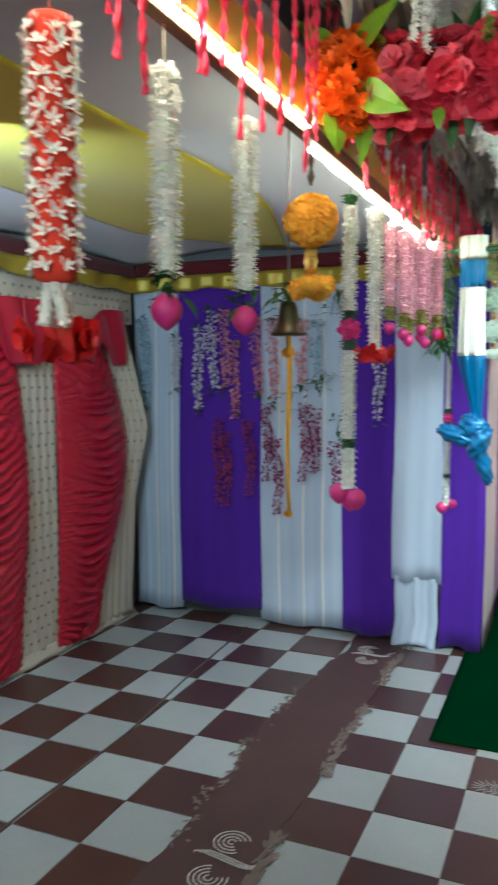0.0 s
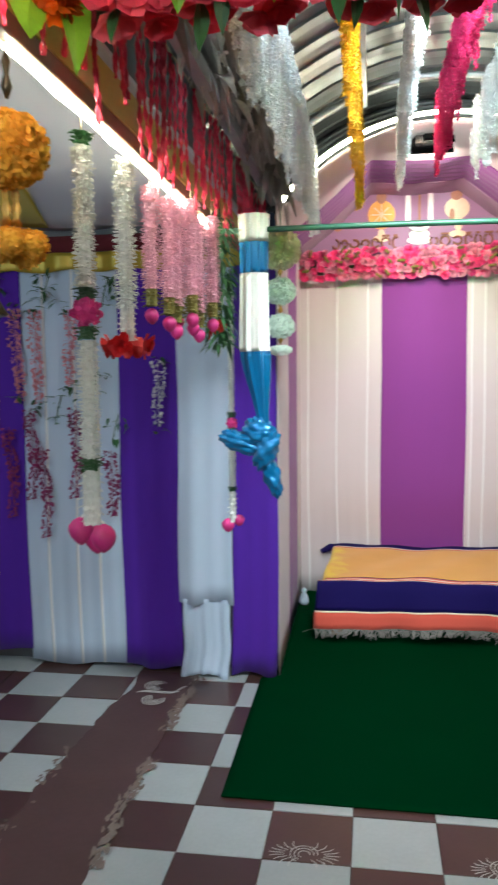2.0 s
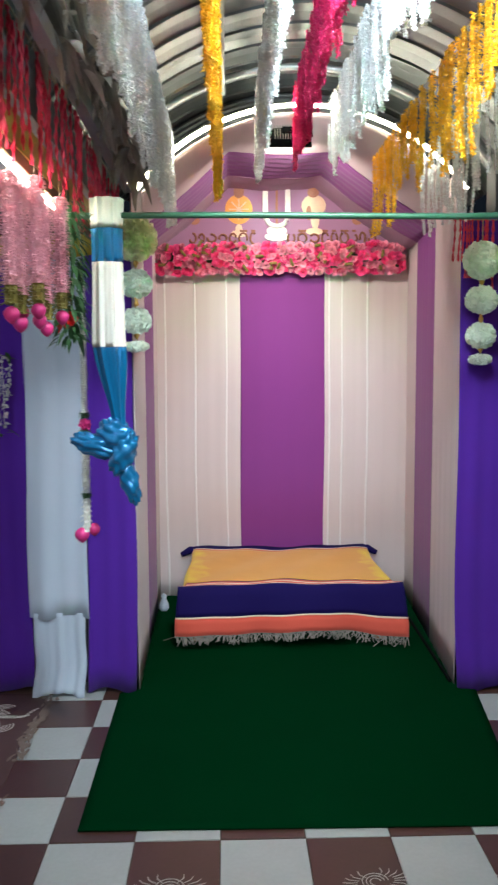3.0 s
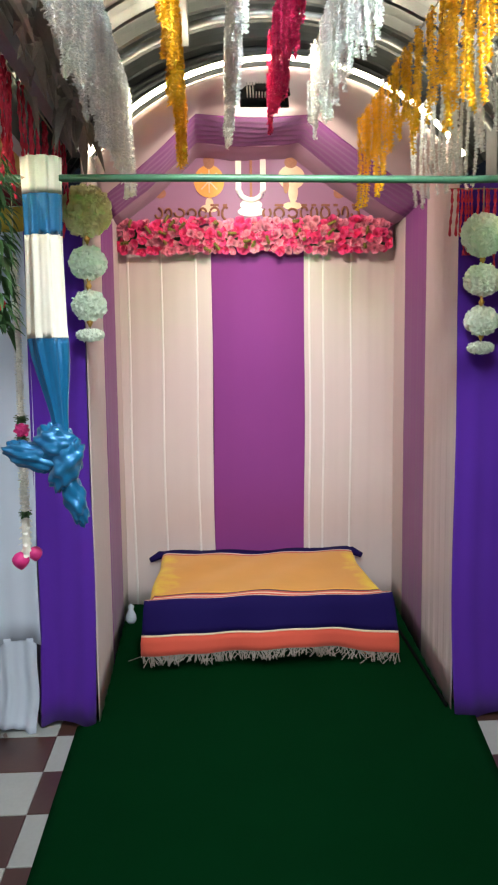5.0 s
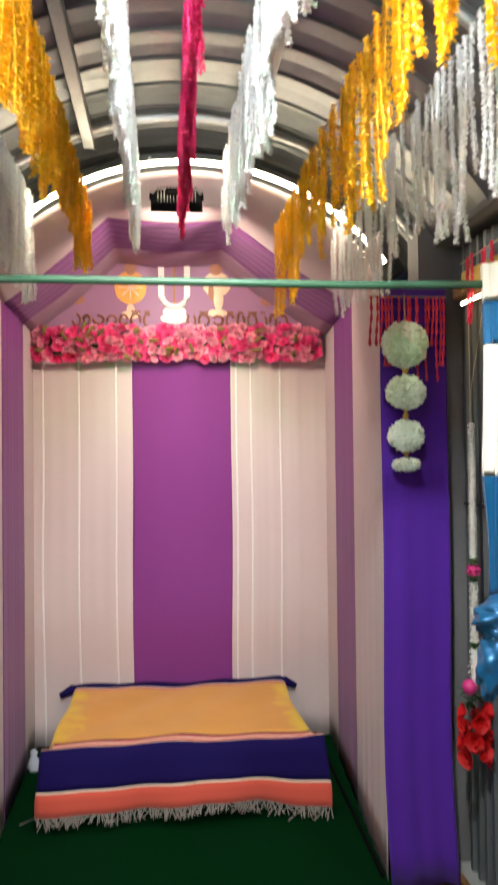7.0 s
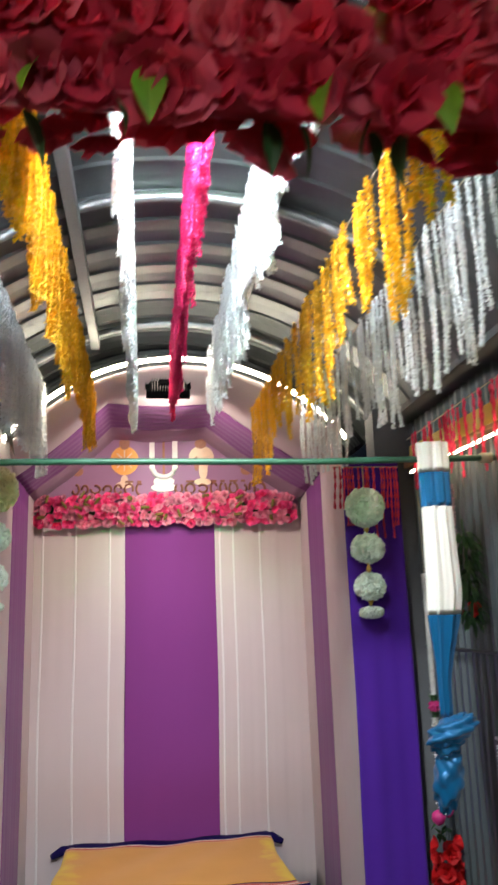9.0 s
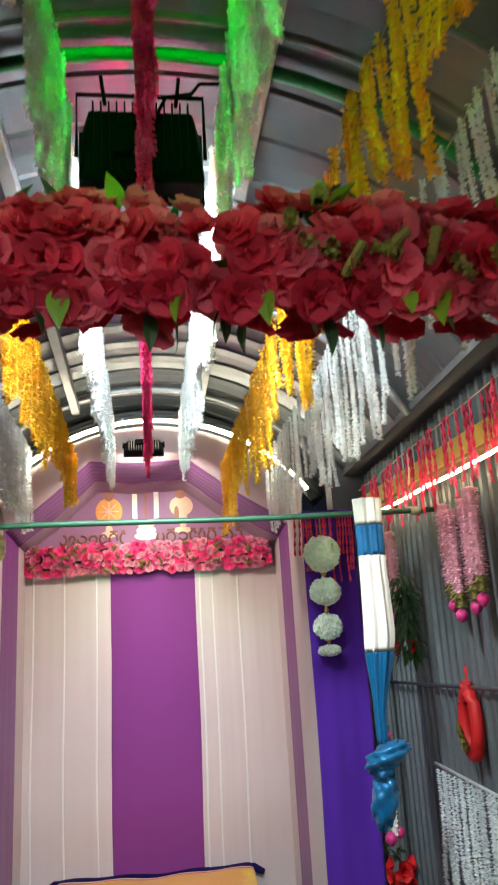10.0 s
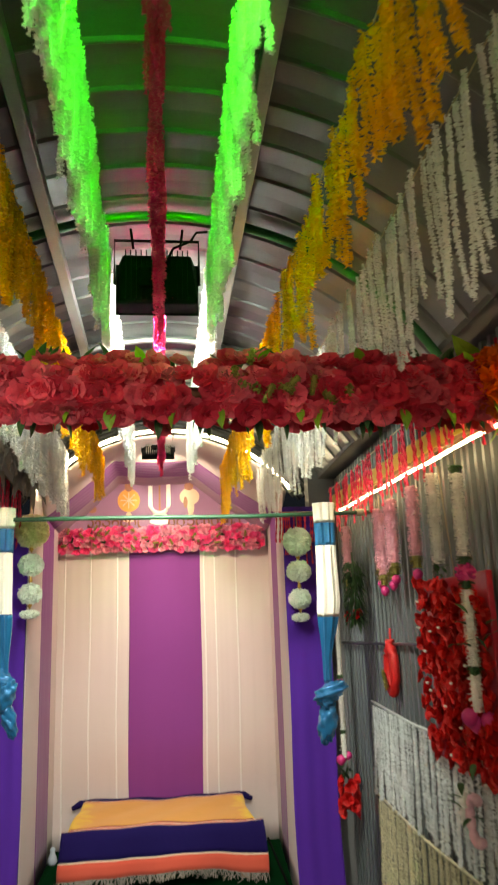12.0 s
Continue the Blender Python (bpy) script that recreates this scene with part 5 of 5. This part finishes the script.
# hanging red flower panel
g = thing("flower_hanging", "tall hanging of crowded red flowers with white buds", "decoration", (1.541, 2.50, 1.80))
part("backing", boxes(((-0.012, -0.33, -0.72), (0.012, 0.33, -0.02)), bevel=0.005), RED_CLOTH, g, "red cloth backing")
rng = random.Random(14)
rf = [flower_mesh("red_blossom", 0.036, RED_PETAL, ((6, 1, 0.3), (6, 0.8, 0.7), (5, 0.5, 1.2)), 140 + k, 1.0) for k in range(3)]
for r in range(19):
    for c in range(14):
        p = (-0.03 + rng.uniform(-0.02, 0.02), -0.34 + 0.051 * c + rng.uniform(-0.015, 0.015), -0.01 - 0.040 * r + 0.06 * (c / 13) * (r / 18) - 0.12 * (1 - c / 13) * (1 - r / 18) + rng.uniform(-0.015, 0.015))
        share("red_blossom", rng.choice(rf), g, facing(p, (-1, rng.uniform(-0.6, 0.6), rng.uniform(-0.5, 0.5)), rng.uniform(0, 6), rng.uniform(0.75, 1.15)))
for k in range(22):
    share("white_bud", wb, g, facing((-0.07, rng.uniform(-0.33, 0.34), rng.uniform(-0.75, -0.05)), (1, rng.uniform(-0.5, 0.5), 0), 0, 0.9))
leaf_sprig(g, (-0.05, -0.33, -0.2), 16, 77, SMALL_LEAF, reach=0.08)
leaf_sprig(g, (-0.05, -0.2, -0.76), 12, 78, SMALL_LEAF, reach=0.1)
tube("pink_hook", [(-0.05, -0.12 + 0.06 * math.cos(k), -0.87 + 0.075 * math.sin(k)) for k in [i * 0.36 - 2.2 for i in range(13)]], 0.018, PINK_PETAL, g, "pink padded hook")
tube("cord", [(0, 0, -0.05), (-0.03, 0, 0.42)], 0.003, CORD, g)
for q in range(3):
    share("tassel", WHITE_TAIL, g, Matrix.Translation((-0.04, 0.0 + 0.015 * q, -0.78)), "pinkish-white tassel")

# wreath on the metal wall
g = thing("wreath", "oval wreath of red padding with small gold flowers", "wreath", (1.545, 3.48, 1.395))
N = 28
tube("ring", [(-0.005, 0.055 * math.sin(2 * math.pi * k / N), 0.11 * math.cos(2 * math.pi * k / N) + (0.03 if k in (0, N) else 0)) for k in range(N + 1)], 0.024, RED_PETAL, g, "padded red ring", 10)
tube("loop", [(0, 0, 0.12), (0, 0.005, 0.17), (0, 0, 0.2)], 0.006, RED_PETAL, g)
for k in range(4):
    share("gold_flower", flower_mesh("gold_flower", 0.03, OLIVE, ((5, 1, 0.3), (5, 0.7, 0.8)), 150) if k == 0 else bpy.data.meshes["gold_flower"], g, facing((-0.03, 0.03 - 0.015 * k, -0.02 - 0.02 * k), (-1, 0.2, 0.1), k, 1))
# small red bunch lower on the wall
g = thing("flower_bunch", "small red flower bunch hanging with green leaves", "decoration", (1.49, 4.40, 0.76))
tube("cord", [(0, 0, 1.5), (0, 0, 0.0)], 0.002, CORD, g, "", 5)
for k in range(14):
    a = k * 2.4
    share("red_blossom", rf[k % 3], g, facing((0.03 * math.cos(a), 0.035 * math.sin(a), -0.02 - 0.014 * k), (math.cos(a), math.sin(a), 0.1), k, 1.25))
leaf_sprig(g, (0, 0, 0.03), 10, 81, SMALL_LEAF, reach=0.03)

# ---- flower garland across the passage ----
gl = thing("flower_garland", "thick garland of dull red blossoms and green leaves across the passage", "garland", (0.46, 1.73, 2.295))
tube("pole", [(-1.0, 0.03, 0.0), (1.05, 0.03, 0.0)], 0.018, WOOD, gl, "hidden carrying pole", 8)
rng = random.Random(17)
big = [flower_mesh("blossom", 0.036, m, ((5, 1.0, 0.0), (5, 0.9, 0.35), (4, 0.5, 1.0)), 160 + k, 1.2) for k, m in enumerate((ROSE, ROSE_PALE, ROSE, ROSE_PALE, ROSE))]
tube("backing", [(-0.80, 0.02, 0), (0.02, 0.02, 0)], 0.07, ROSE, gl, "red cloth core", 8)
tube("backing", [(0.07, 0.02, 0), (1.0, 0.02, 0)], 0.07, ROSE, gl, "red cloth core", 8)
for side, count in ((-1, 48), (1, 26)):
    for k in range(count):
        for r in range(4):
            p = (-0.80 + 1.83 * (k + rng.uniform(-0.4, 0.4) + 0.25 * r) / count, side * (0.05 + 0.022 * (r in (1, 2))) + 0.02, -0.068 + 0.046 * r + rng.uniform(-0.012, 0.012))
            if abs(p[0] - 0.045) < 0.02:
                continue
            share("blossom", rng.choice(big), gl, facing(p, (rng.uniform(-0.5, 0.5), side, (r - 1.5) * 0.55 + rng.uniform(-0.3, 0.3)), rng.uniform(0, 6), rng.uniform(0.85, 1.3)))
for k in range(70):
    x = rng.uniform(-0.80, 1.0)
    up = rng.choice((-1, 1))
    d = Vector((rng.uniform(-0.8, 0.8), rng.uniform(-0.7, 0.7), up)).normalized()
    share("leaf", SMALL_LEAF, gl, Matrix.Translation((x, rng.uniform(-0.03, 0.05), up * 0.075)) @ d.to_track_quat("X", "Z").to_matrix().to_4x4() @ Matrix.Scale(rng.uniform(0.9, 1.4), 4))
for k in range(12):
    share("sprig", sprig, gl, facing((rng.choice((0.22, 0.38, -0.55, 0.55)) + rng.uniform(-0.06, 0.06), -0.095, rng.uniform(-0.05, 0.06)), (rng.uniform(-1, 1), -0.6, rng.uniform(-1, 1)), 0, 1.2), "olive bud sprig")

LIME_LEAF = leaf_mesh("leaf", 0.06, 0.036, LIME, 0.35)
for k in range(17):
    d = Vector((rng.uniform(-0.7, 0.7), rng.uniform(-0.8, -0.2), -1 if k % 3 else 1)).normalized()
    share("leaf", LIME_LEAF, gl, Matrix.Translation((-0.78 + 1.78 * k / 16 + rng.uniform(-0.03, 0.03), -0.04, 0.072 * (-1 if k % 3 else 1))) @ d.to_track_quat("X", "Z").to_matrix().to_4x4() @ Matrix.Scale(rng.uniform(0.7, 1.1), 4), "small lime-green leaf")

# orange flower bunches at its ends
of = [flower_mesh("orange_blossom", 0.048, ORANGE, ((9, 1, 0.2), (9, 0.85, 0.6), (8, 0.6, 1.0)), 180 + k, 0.45) for k in range(3)]
for x, label in ((-0.43, "bunch of orange flowers with broad green leaves at the beam"), (1.43, "bunch of orange flowers at the far beam")):
    g = thing("flower_bunch", label, "flowers", (x, 1.70, 2.31))
    tube("stem", [(0, 0.03, 0.08), (0, 0.02, -0.08)], 0.012, LEAF, g)
    for k, d in enumerate(ball_dirs(38, rng)):
        share("orange_blossom", of[k % 3], g, facing((0.055 * d.x, 0.05 * d.y, 0.085 * d.z), d, k, rng.uniform(0.8, 1.1)))
    for a, b, c in ((0.6, -0.5, -0.5), (0.5, -0.4, 0.7), (-0.2, -0.3, -1.0), (0.2, 0.4, -0.8), (-0.5, 0.2, 0.7)):
        d = Vector((a, b, c)).normalized()
        share("leaf", BIG_LEAF, g, Matrix.Translation(d * 0.06) @ d.to_track_quat("X", "Y").to_matrix().to_4x4() @ Matrix.Scale(0.85, 4), "broad lime-green leaf")

# dry fronds tucked along the eave
fr = thing("dry_fronds", "grey-brown dry palm fronds tucked along the roof edge", "leaves", (-0.42, 2.3, 2.54))
for k in range(280):
    d = Vector((rng.uniform(-0.25, 0.3), rng.choice((-1, 1)) * rng.uniform(0.5, 1), rng.uniform(-0.35, 0.3))).normalized()
    share("frond", DRY_LEAF, fr, Matrix.Translation((rng.uniform(-0.05, 0.07), -2.2 + 4.4 * k / 280, rng.uniform(0.0, 0.16))) @ d.to_track_quat("X", "Z").to_matrix().to_4x4() @ Matrix.Scale(rng.uniform(0.7, 1.3), 4))

# ---- flower strands hung on the hall's end wall ----
def blossom_strand(name, length, material, seed):
    """A drooping strand of small loose blossoms that thins towards its end."""
    rng = random.Random(seed)
    v, f = [], []
    n = int(length * 420)
    for k in range(n):
        t = rng.random()
        r = (0.024 - 0.012 * t) * (0.75 + 0.5 * math.sin(t * 37) ** 2)
        a = rng.uniform(0, 6.28)
        c = Vector((r * math.cos(a) + 0.010 * math.sin(6 * t + seed), 0.7 * r * math.sin(a), -length * t))
        o = Vector((math.cos(a), math.sin(a), rng.uniform(-1.2, 0.3))).normalized()
        petal(v, f, c * 1.0, o, side_of(o, rng), rng.uniform(0.012, 0.024), rng.uniform(0.012, 0.022), rng.uniform(-0.2, 0.5))
    n0 = len(v)
    for z in (0, -length):
        v.extend((Vector((0.002, 0, z)), Vector((-0.001, 0.002, z)), Vector((-0.001, -0.002, z))))
    f.extend((n0 + i, n0 + (i + 1) % 3, n0 + 3 + (i + 1) % 3, n0 + 3 + i) for i in range(3))
    return raw(name, v, f, material)


def wall_strand(x, top, length, material, label, w=0.018, seed=0, leaf=False):
    g = thing("flower_strand", label, "flower strand", (x, HALL_Y - 0.06, top), "flower strands on the end wall")
    rng = random.Random(seed)
    key = (material.name, round(length, 1))
    if key not in JAS:
        JAS[key] = blossom_strand("blossoms", length, material, seed)
    share("blossoms", JAS[key], g, Matrix.Rotation(rng.uniform(-0.04, 0.04), 4, "Y"))
    if leaf:
        leaf_sprig(g, (0, -0.01, -length - 0.02), 6, seed, SMALL_LEAF, reach=0.03)
        leaf_sprig(g, (0, -0.01, 0.0), 5, seed + 1, SMALL_LEAF, reach=0.03)
    return g


BLUSH = mat("blush_blossom", (0.60, 0.22, 0.27), 0.7, 0, 0.3, 40, 0.2, trans=0.1)
WINE = mat("wine_blossom", (0.22, 0.02, 0.10), 0.7, 0, 0.3, 40, 0.2)
PALE = mat("pale_blossom", (0.56, 0.54, 0.58), 0.7, 0, 0.2, 40, 0.2, trans=0.1)
BLUEISH = mat("blue_blossom", (0.25, 0.38, 0.48), 0.7, 0, 0.3, 40, 0.2)
for k, (x, top, L, m) in enumerate(((-2.68, 2.02, 0.6, BLUEISH), (-2.44, 1.90, 0.35, PALE), (-2.26, 1.97, 0.55, PALE), (-2.17, 2.06, 0.5, PALE), (-2.08, 2.06, 0.5, BLUSH), (-2.01, 1.86, 0.45, BLUSH), (-1.86, 2.0, 0.45, BLUSH), (-1.74, 1.99, 0.5, BLUSH), (-1.55, 1.99, 0.4, BLUSH), (-1.45, 1.98, 0.35, BLUEISH), (-1.06, 1.72, 0.35, PALE), (-2.12, 1.35, 0.55, WINE), (-2.07, 1.28, 0.5, WINE), (-1.91, 1.36, 0.45, WINE), (-1.78, 1.46, 0.45, WINE), (-1.72, 1.25, 0.45, WINE), (-1.52, 1.47, 0.5, WINE), (-1.45, 1.43, 0.4, WINE), (-1.33, 1.23, 0.35, WINE))):
    words = {"blue_blossom": "faded blue flower strand pinned on the cloth", "pale_blossom": "white flower strand pinned on the cloth", "blush_blossom": "blush pink flower strand pinned on the cloth", "wine_blossom": "dark wine-red flower strand pinned on the cloth"}[m.name]
    wall_strand(x, top, L, m, words, seed=200 + k, leaf=m in (BLUSH, BLUEISH, PALE))
for k, (x, z, n) in enumerate(((-1.67, 2.10, 30), (-1.41, 1.58, 22), (-1.34, 2.08, 26), (-2.52, 2.13, 22), (-1.95, 2.16, 20), (-1.62, 1.45, 12), (-1.30, 1.35, 12))):
    g = thing("leaf_spray", "spray of small green leaves pinned on the cloth", "leaves", (x, HALL_Y - 0.06, z), "leaf sprays on the end wall")
    tube("stem", [(0.02, 0, 0.08), (0, -0.01, 0), (-0.02, 0, -0.08)], 0.003, LEAF, g, "", 5)
    leaf_sprig(g, (0, -0.02, 0), n, 300 + k, SMALL_LEAF, reach=0.08)

# yellow cloth of the tent ceiling
def yellow_pt(u, v):
    y = -3.0 + 7.56 * v
    e = max(0.0, min(1.0, (y - 3.6) / 0.95))
    f = max(0.0, (y - 3.05) / 1.4)
    x0 = -2.22 + 0.03 * math.sin(1.9 * y) + 0.32 * e ** 1.6
    x1 = -1.265 + 0.015 * math.sin(2.7 * y) - 0.34 * f ** 1.3
    x = x0 + (x1 - x0) * u
    uu = (x + 2.86) / 2.30
    return (x, y, 2.40 + 0.02 * math.sin(5 * x) * math.sin(3 * y) + 0.05 * math.sin(math.pi * uu) - 0.010)


tagged(sheet("ceiling_yellow", yellow_pt, 24, 60, (0, 0, 0.005), YELLOW_CLOTH), "broad yellow cloth field on the tent ceiling", "ceiling cloth", kind="structure")


# ---- floor: painted strip, chalk drawings, wear ----
def strip_edge(y, side):
    n = noise.noise((y * 3.1, side * 7.0, 0.3)) * 0.035 + noise.noise((y * 14.0, side * 3.0, 1.3)) * 0.018
    return (-1.225 - 0.03 * math.sin(y * 2.4) + n) if side < 0 else (-0.87 + 0.5 * n)


strip = tagged(sheet("painted_strip", lambda u, v: (strip_edge(-3.0 + 7.58 * v, -1) * (1 - u) + strip_edge(-3.0 + 7.58 * v, 1) * u, -3.0 + 7.58 * v, 0.0035), 6, 400, (0, 0, -0.003), OXIDE, None, "", False), "worn red oxide painted strip along the floor", "floor strip", kind="structure")
vv, ff = [], []
rng = random.Random(31)
for k in range(420):
    y = rng.uniform(1.4, 4.55)
    if noise.noise((y * 1.7, 4.0, 0.0)) < -0.12:
        continue
    x = strip_edge(y, 1) + rng.gauss(0.012, 0.014)
    a, b, t = rng.uniform(0.004, 0.014), rng.uniform(0.012, 0.04), rng.uniform(-0.4, 0.4)
    q = len(vv)
    for c in range(6):
        w = c * math.pi / 3
        px, py = a * math.cos(w) * rng.uniform(0.6, 1.2), b * math.sin(w) * rng.uniform(0.6, 1.2)
        vv.append((x + px * math.cos(t) - py * math.sin(t), y + px * math.sin(t) + py * math.cos(t), 0.0045 + 0.00002 * k))
    ff.append(tuple(range(q, q + 6)))
for k in range(70):
    y = rng.choice((2.35, 2.62, 2.95, 3.5)) + rng.gauss(0, 0.09)
    x = strip_edge(y, -1) + rng.gauss(0.0, 0.02)
    a, b, t = rng.uniform(0.004, 0.012), rng.uniform(0.008, 0.03), rng.uniform(-0.9, 0.9)
    q = len(vv)
    for c in range(6):
        w = c * math.pi / 3
        px, py = a * math.cos(w) * rng.uniform(0.6, 1.2), b * math.sin(w) * rng.uniform(0.6, 1.2)
        vv.append((x + px * math.cos(t) - py * math.sin(t), y + px * math.sin(t) + py * math.cos(t), 0.0048 + 0.00002 * k))
    ff.append(tuple(range(q, q + 6)))
wear = tagged(finish("floor_wear", vv, ff, WORN), "rough pale cement wear along the strip", "floor wear", kind="stuff")


def chalk_line(pts, root, r=0.0026):
    """A flat hand-drawn chalk stroke."""
    pts = [Vector((x, y, 0)) for x, y in pts]
    v, f = [], []
    for k, p in enumerate(pts):
        d = (pts[min(k + 1, len(pts) - 1)] - pts[max(0, k - 1)]).normalized()
        s = Vector((-d.y, d.x, 0)) * r * (0.7 + 0.5 * math.sin(k * 1.7) ** 2)
        v += [p - s, p + s, p + s + Vector((0, 0, 0.0008)), p - s + Vector((0, 0, 0.0008))]
    for k in range(len(pts) - 1):
        a, b = 4 * k, 4 * k + 4
        f += [(a, a + 1, b + 1, b), (a + 3, b + 3, b + 2, a + 2), (a, b, b + 3, a + 3), (a + 1, a + 2, b + 2, b + 1)]
    finish("stroke", v, f, CHALK, root)


def kolam(x, y, s, turn, z):
    root = thing("chalk_drawing", "white chalk drawing of curled lines on the floor", "chalk drawing", (x, y, z), "chalk drawings on the floor")
    root.rotation_euler = (0, 0, turn)
    for c, sgn in (((-0.035, 0.085), 1), ((0.035, -0.085), -1)):
        for k in range(4):
            r = (0.012 + 0.015 * k) * s
            chalk_line([(c[0] * s + r * math.cos(a * sgn + 0.8), c[1] * s + r * math.sin(a * sgn + 0.8)) for a in [i * 0.29 for i in range(18)]], root)
    for k in range(3):
        chalk_line([((-0.10 + 0.016 * k + 0.2 * t - 0.05 * math.sin(6.28 * t)) * s * 0.8, (-0.03 + 0.06 * t + 0.012 * k) * s) for t in [i / 12 for i in range(13)]], root)
    for k in range(5):
        chalk_line([((0.085 + 0.004 * k) * s, (0.02 + 0.02 * k) * s), ((0.10 + 0.006 * k) * s, (0.03 + 0.024 * k) * s)], root)


def fan(x, y, s, turn, z):
    root = thing("chalk_drawing", "worn white chalk rosette on a brown tile", "chalk drawing", (x, y, z), "chalk drawings on the floor")
    root.rotation_euler = (0, 0, turn)
    for k in range(3):
        chalk_line([((0.02 + 0.014 * k) * s * math.cos(a), (0.02 + 0.014 * k) * s * math.sin(a)) for a in [i * 0.35 for i in range(13)]], root, 0.0016)
    for k in range(9):
        a = 0.35 + k * 0.3
        for q in (-1, 1):
            chalk_line([(q * (0.07 + 0.05 * t) * s * math.sin(a) + q * 0.01 * math.sin(3 * t), (0.03 + 0.045 * t) * s * math.cos(a)) for t in (0, 0.5, 1)], root, 0.0015)


kolam(-1.0, 2.20, 1.15, -0.35, 0.0046)
kolam(-1.04, 4.30, 1.0, -0.2, 0.0046)
fan(-0.16, 3.04, 1.0, 0.0, 0.0022)
fan(0.50, 3.05, 0.9, 0.2, 0.0022)
fan(1.0, 3.05, 0.9, 0.0, 0.0022)
tube("crack_line", [(-1.80, 1.0, 0.0005), (-1.81, 2.2, 0.0008), (-1.80, 2.9, 0.0008), (-1.86, 3.6, 0.0008), (-1.90, 4.5, 0.0005)], 0.006, GROUT, floor, "dark seam across the tiles", 6)

# tiles
def tile_mesh(name, material):
    g, h, b = 0.0015, TILE, 0.003
    v = [(g, g, -0.007), (h - g, g, -0.007), (h - g, h - g, -0.007), (g, h - g, -0.007), (g, g, -b * 0.5), (h - g, g, -b * 0.5), (h - g, h - g, -b * 0.5), (g, h - g, -b * 0.5), (g + b, g + b, 0), (h - g - b, g + b, 0), (h - g - b, h - g - b, 0), (g + b, h - g - b, 0)]
    f = [(8, 9, 10, 11)]
    for k in range(4):
        n = (k + 1) % 4
        f += [(k, n, n + 4, k + 4), (k + 4, n + 4, n + 8, k + 8)]
    return raw(name, v, f, material)


TW, TB = tile_mesh("tile", WHITE_TILE), tile_mesh("tile", BROWN_TILE)
rng = random.Random(23)
for i in range(-8, 8):
    for j in range(-17, 5):
        x, y = X0 + TILE * i, Y0 + TILE * j
        if -0.42 < x < 1.1 and j > 3:
            continue
        share("tile", TW if (i + j) % 2 else TB, floor, pose(x, y, rng.uniform(-0.0012, 0.0008), rng.uniform(-0.15, 0.15), rng.uniform(-0.15, 0.15), 0))
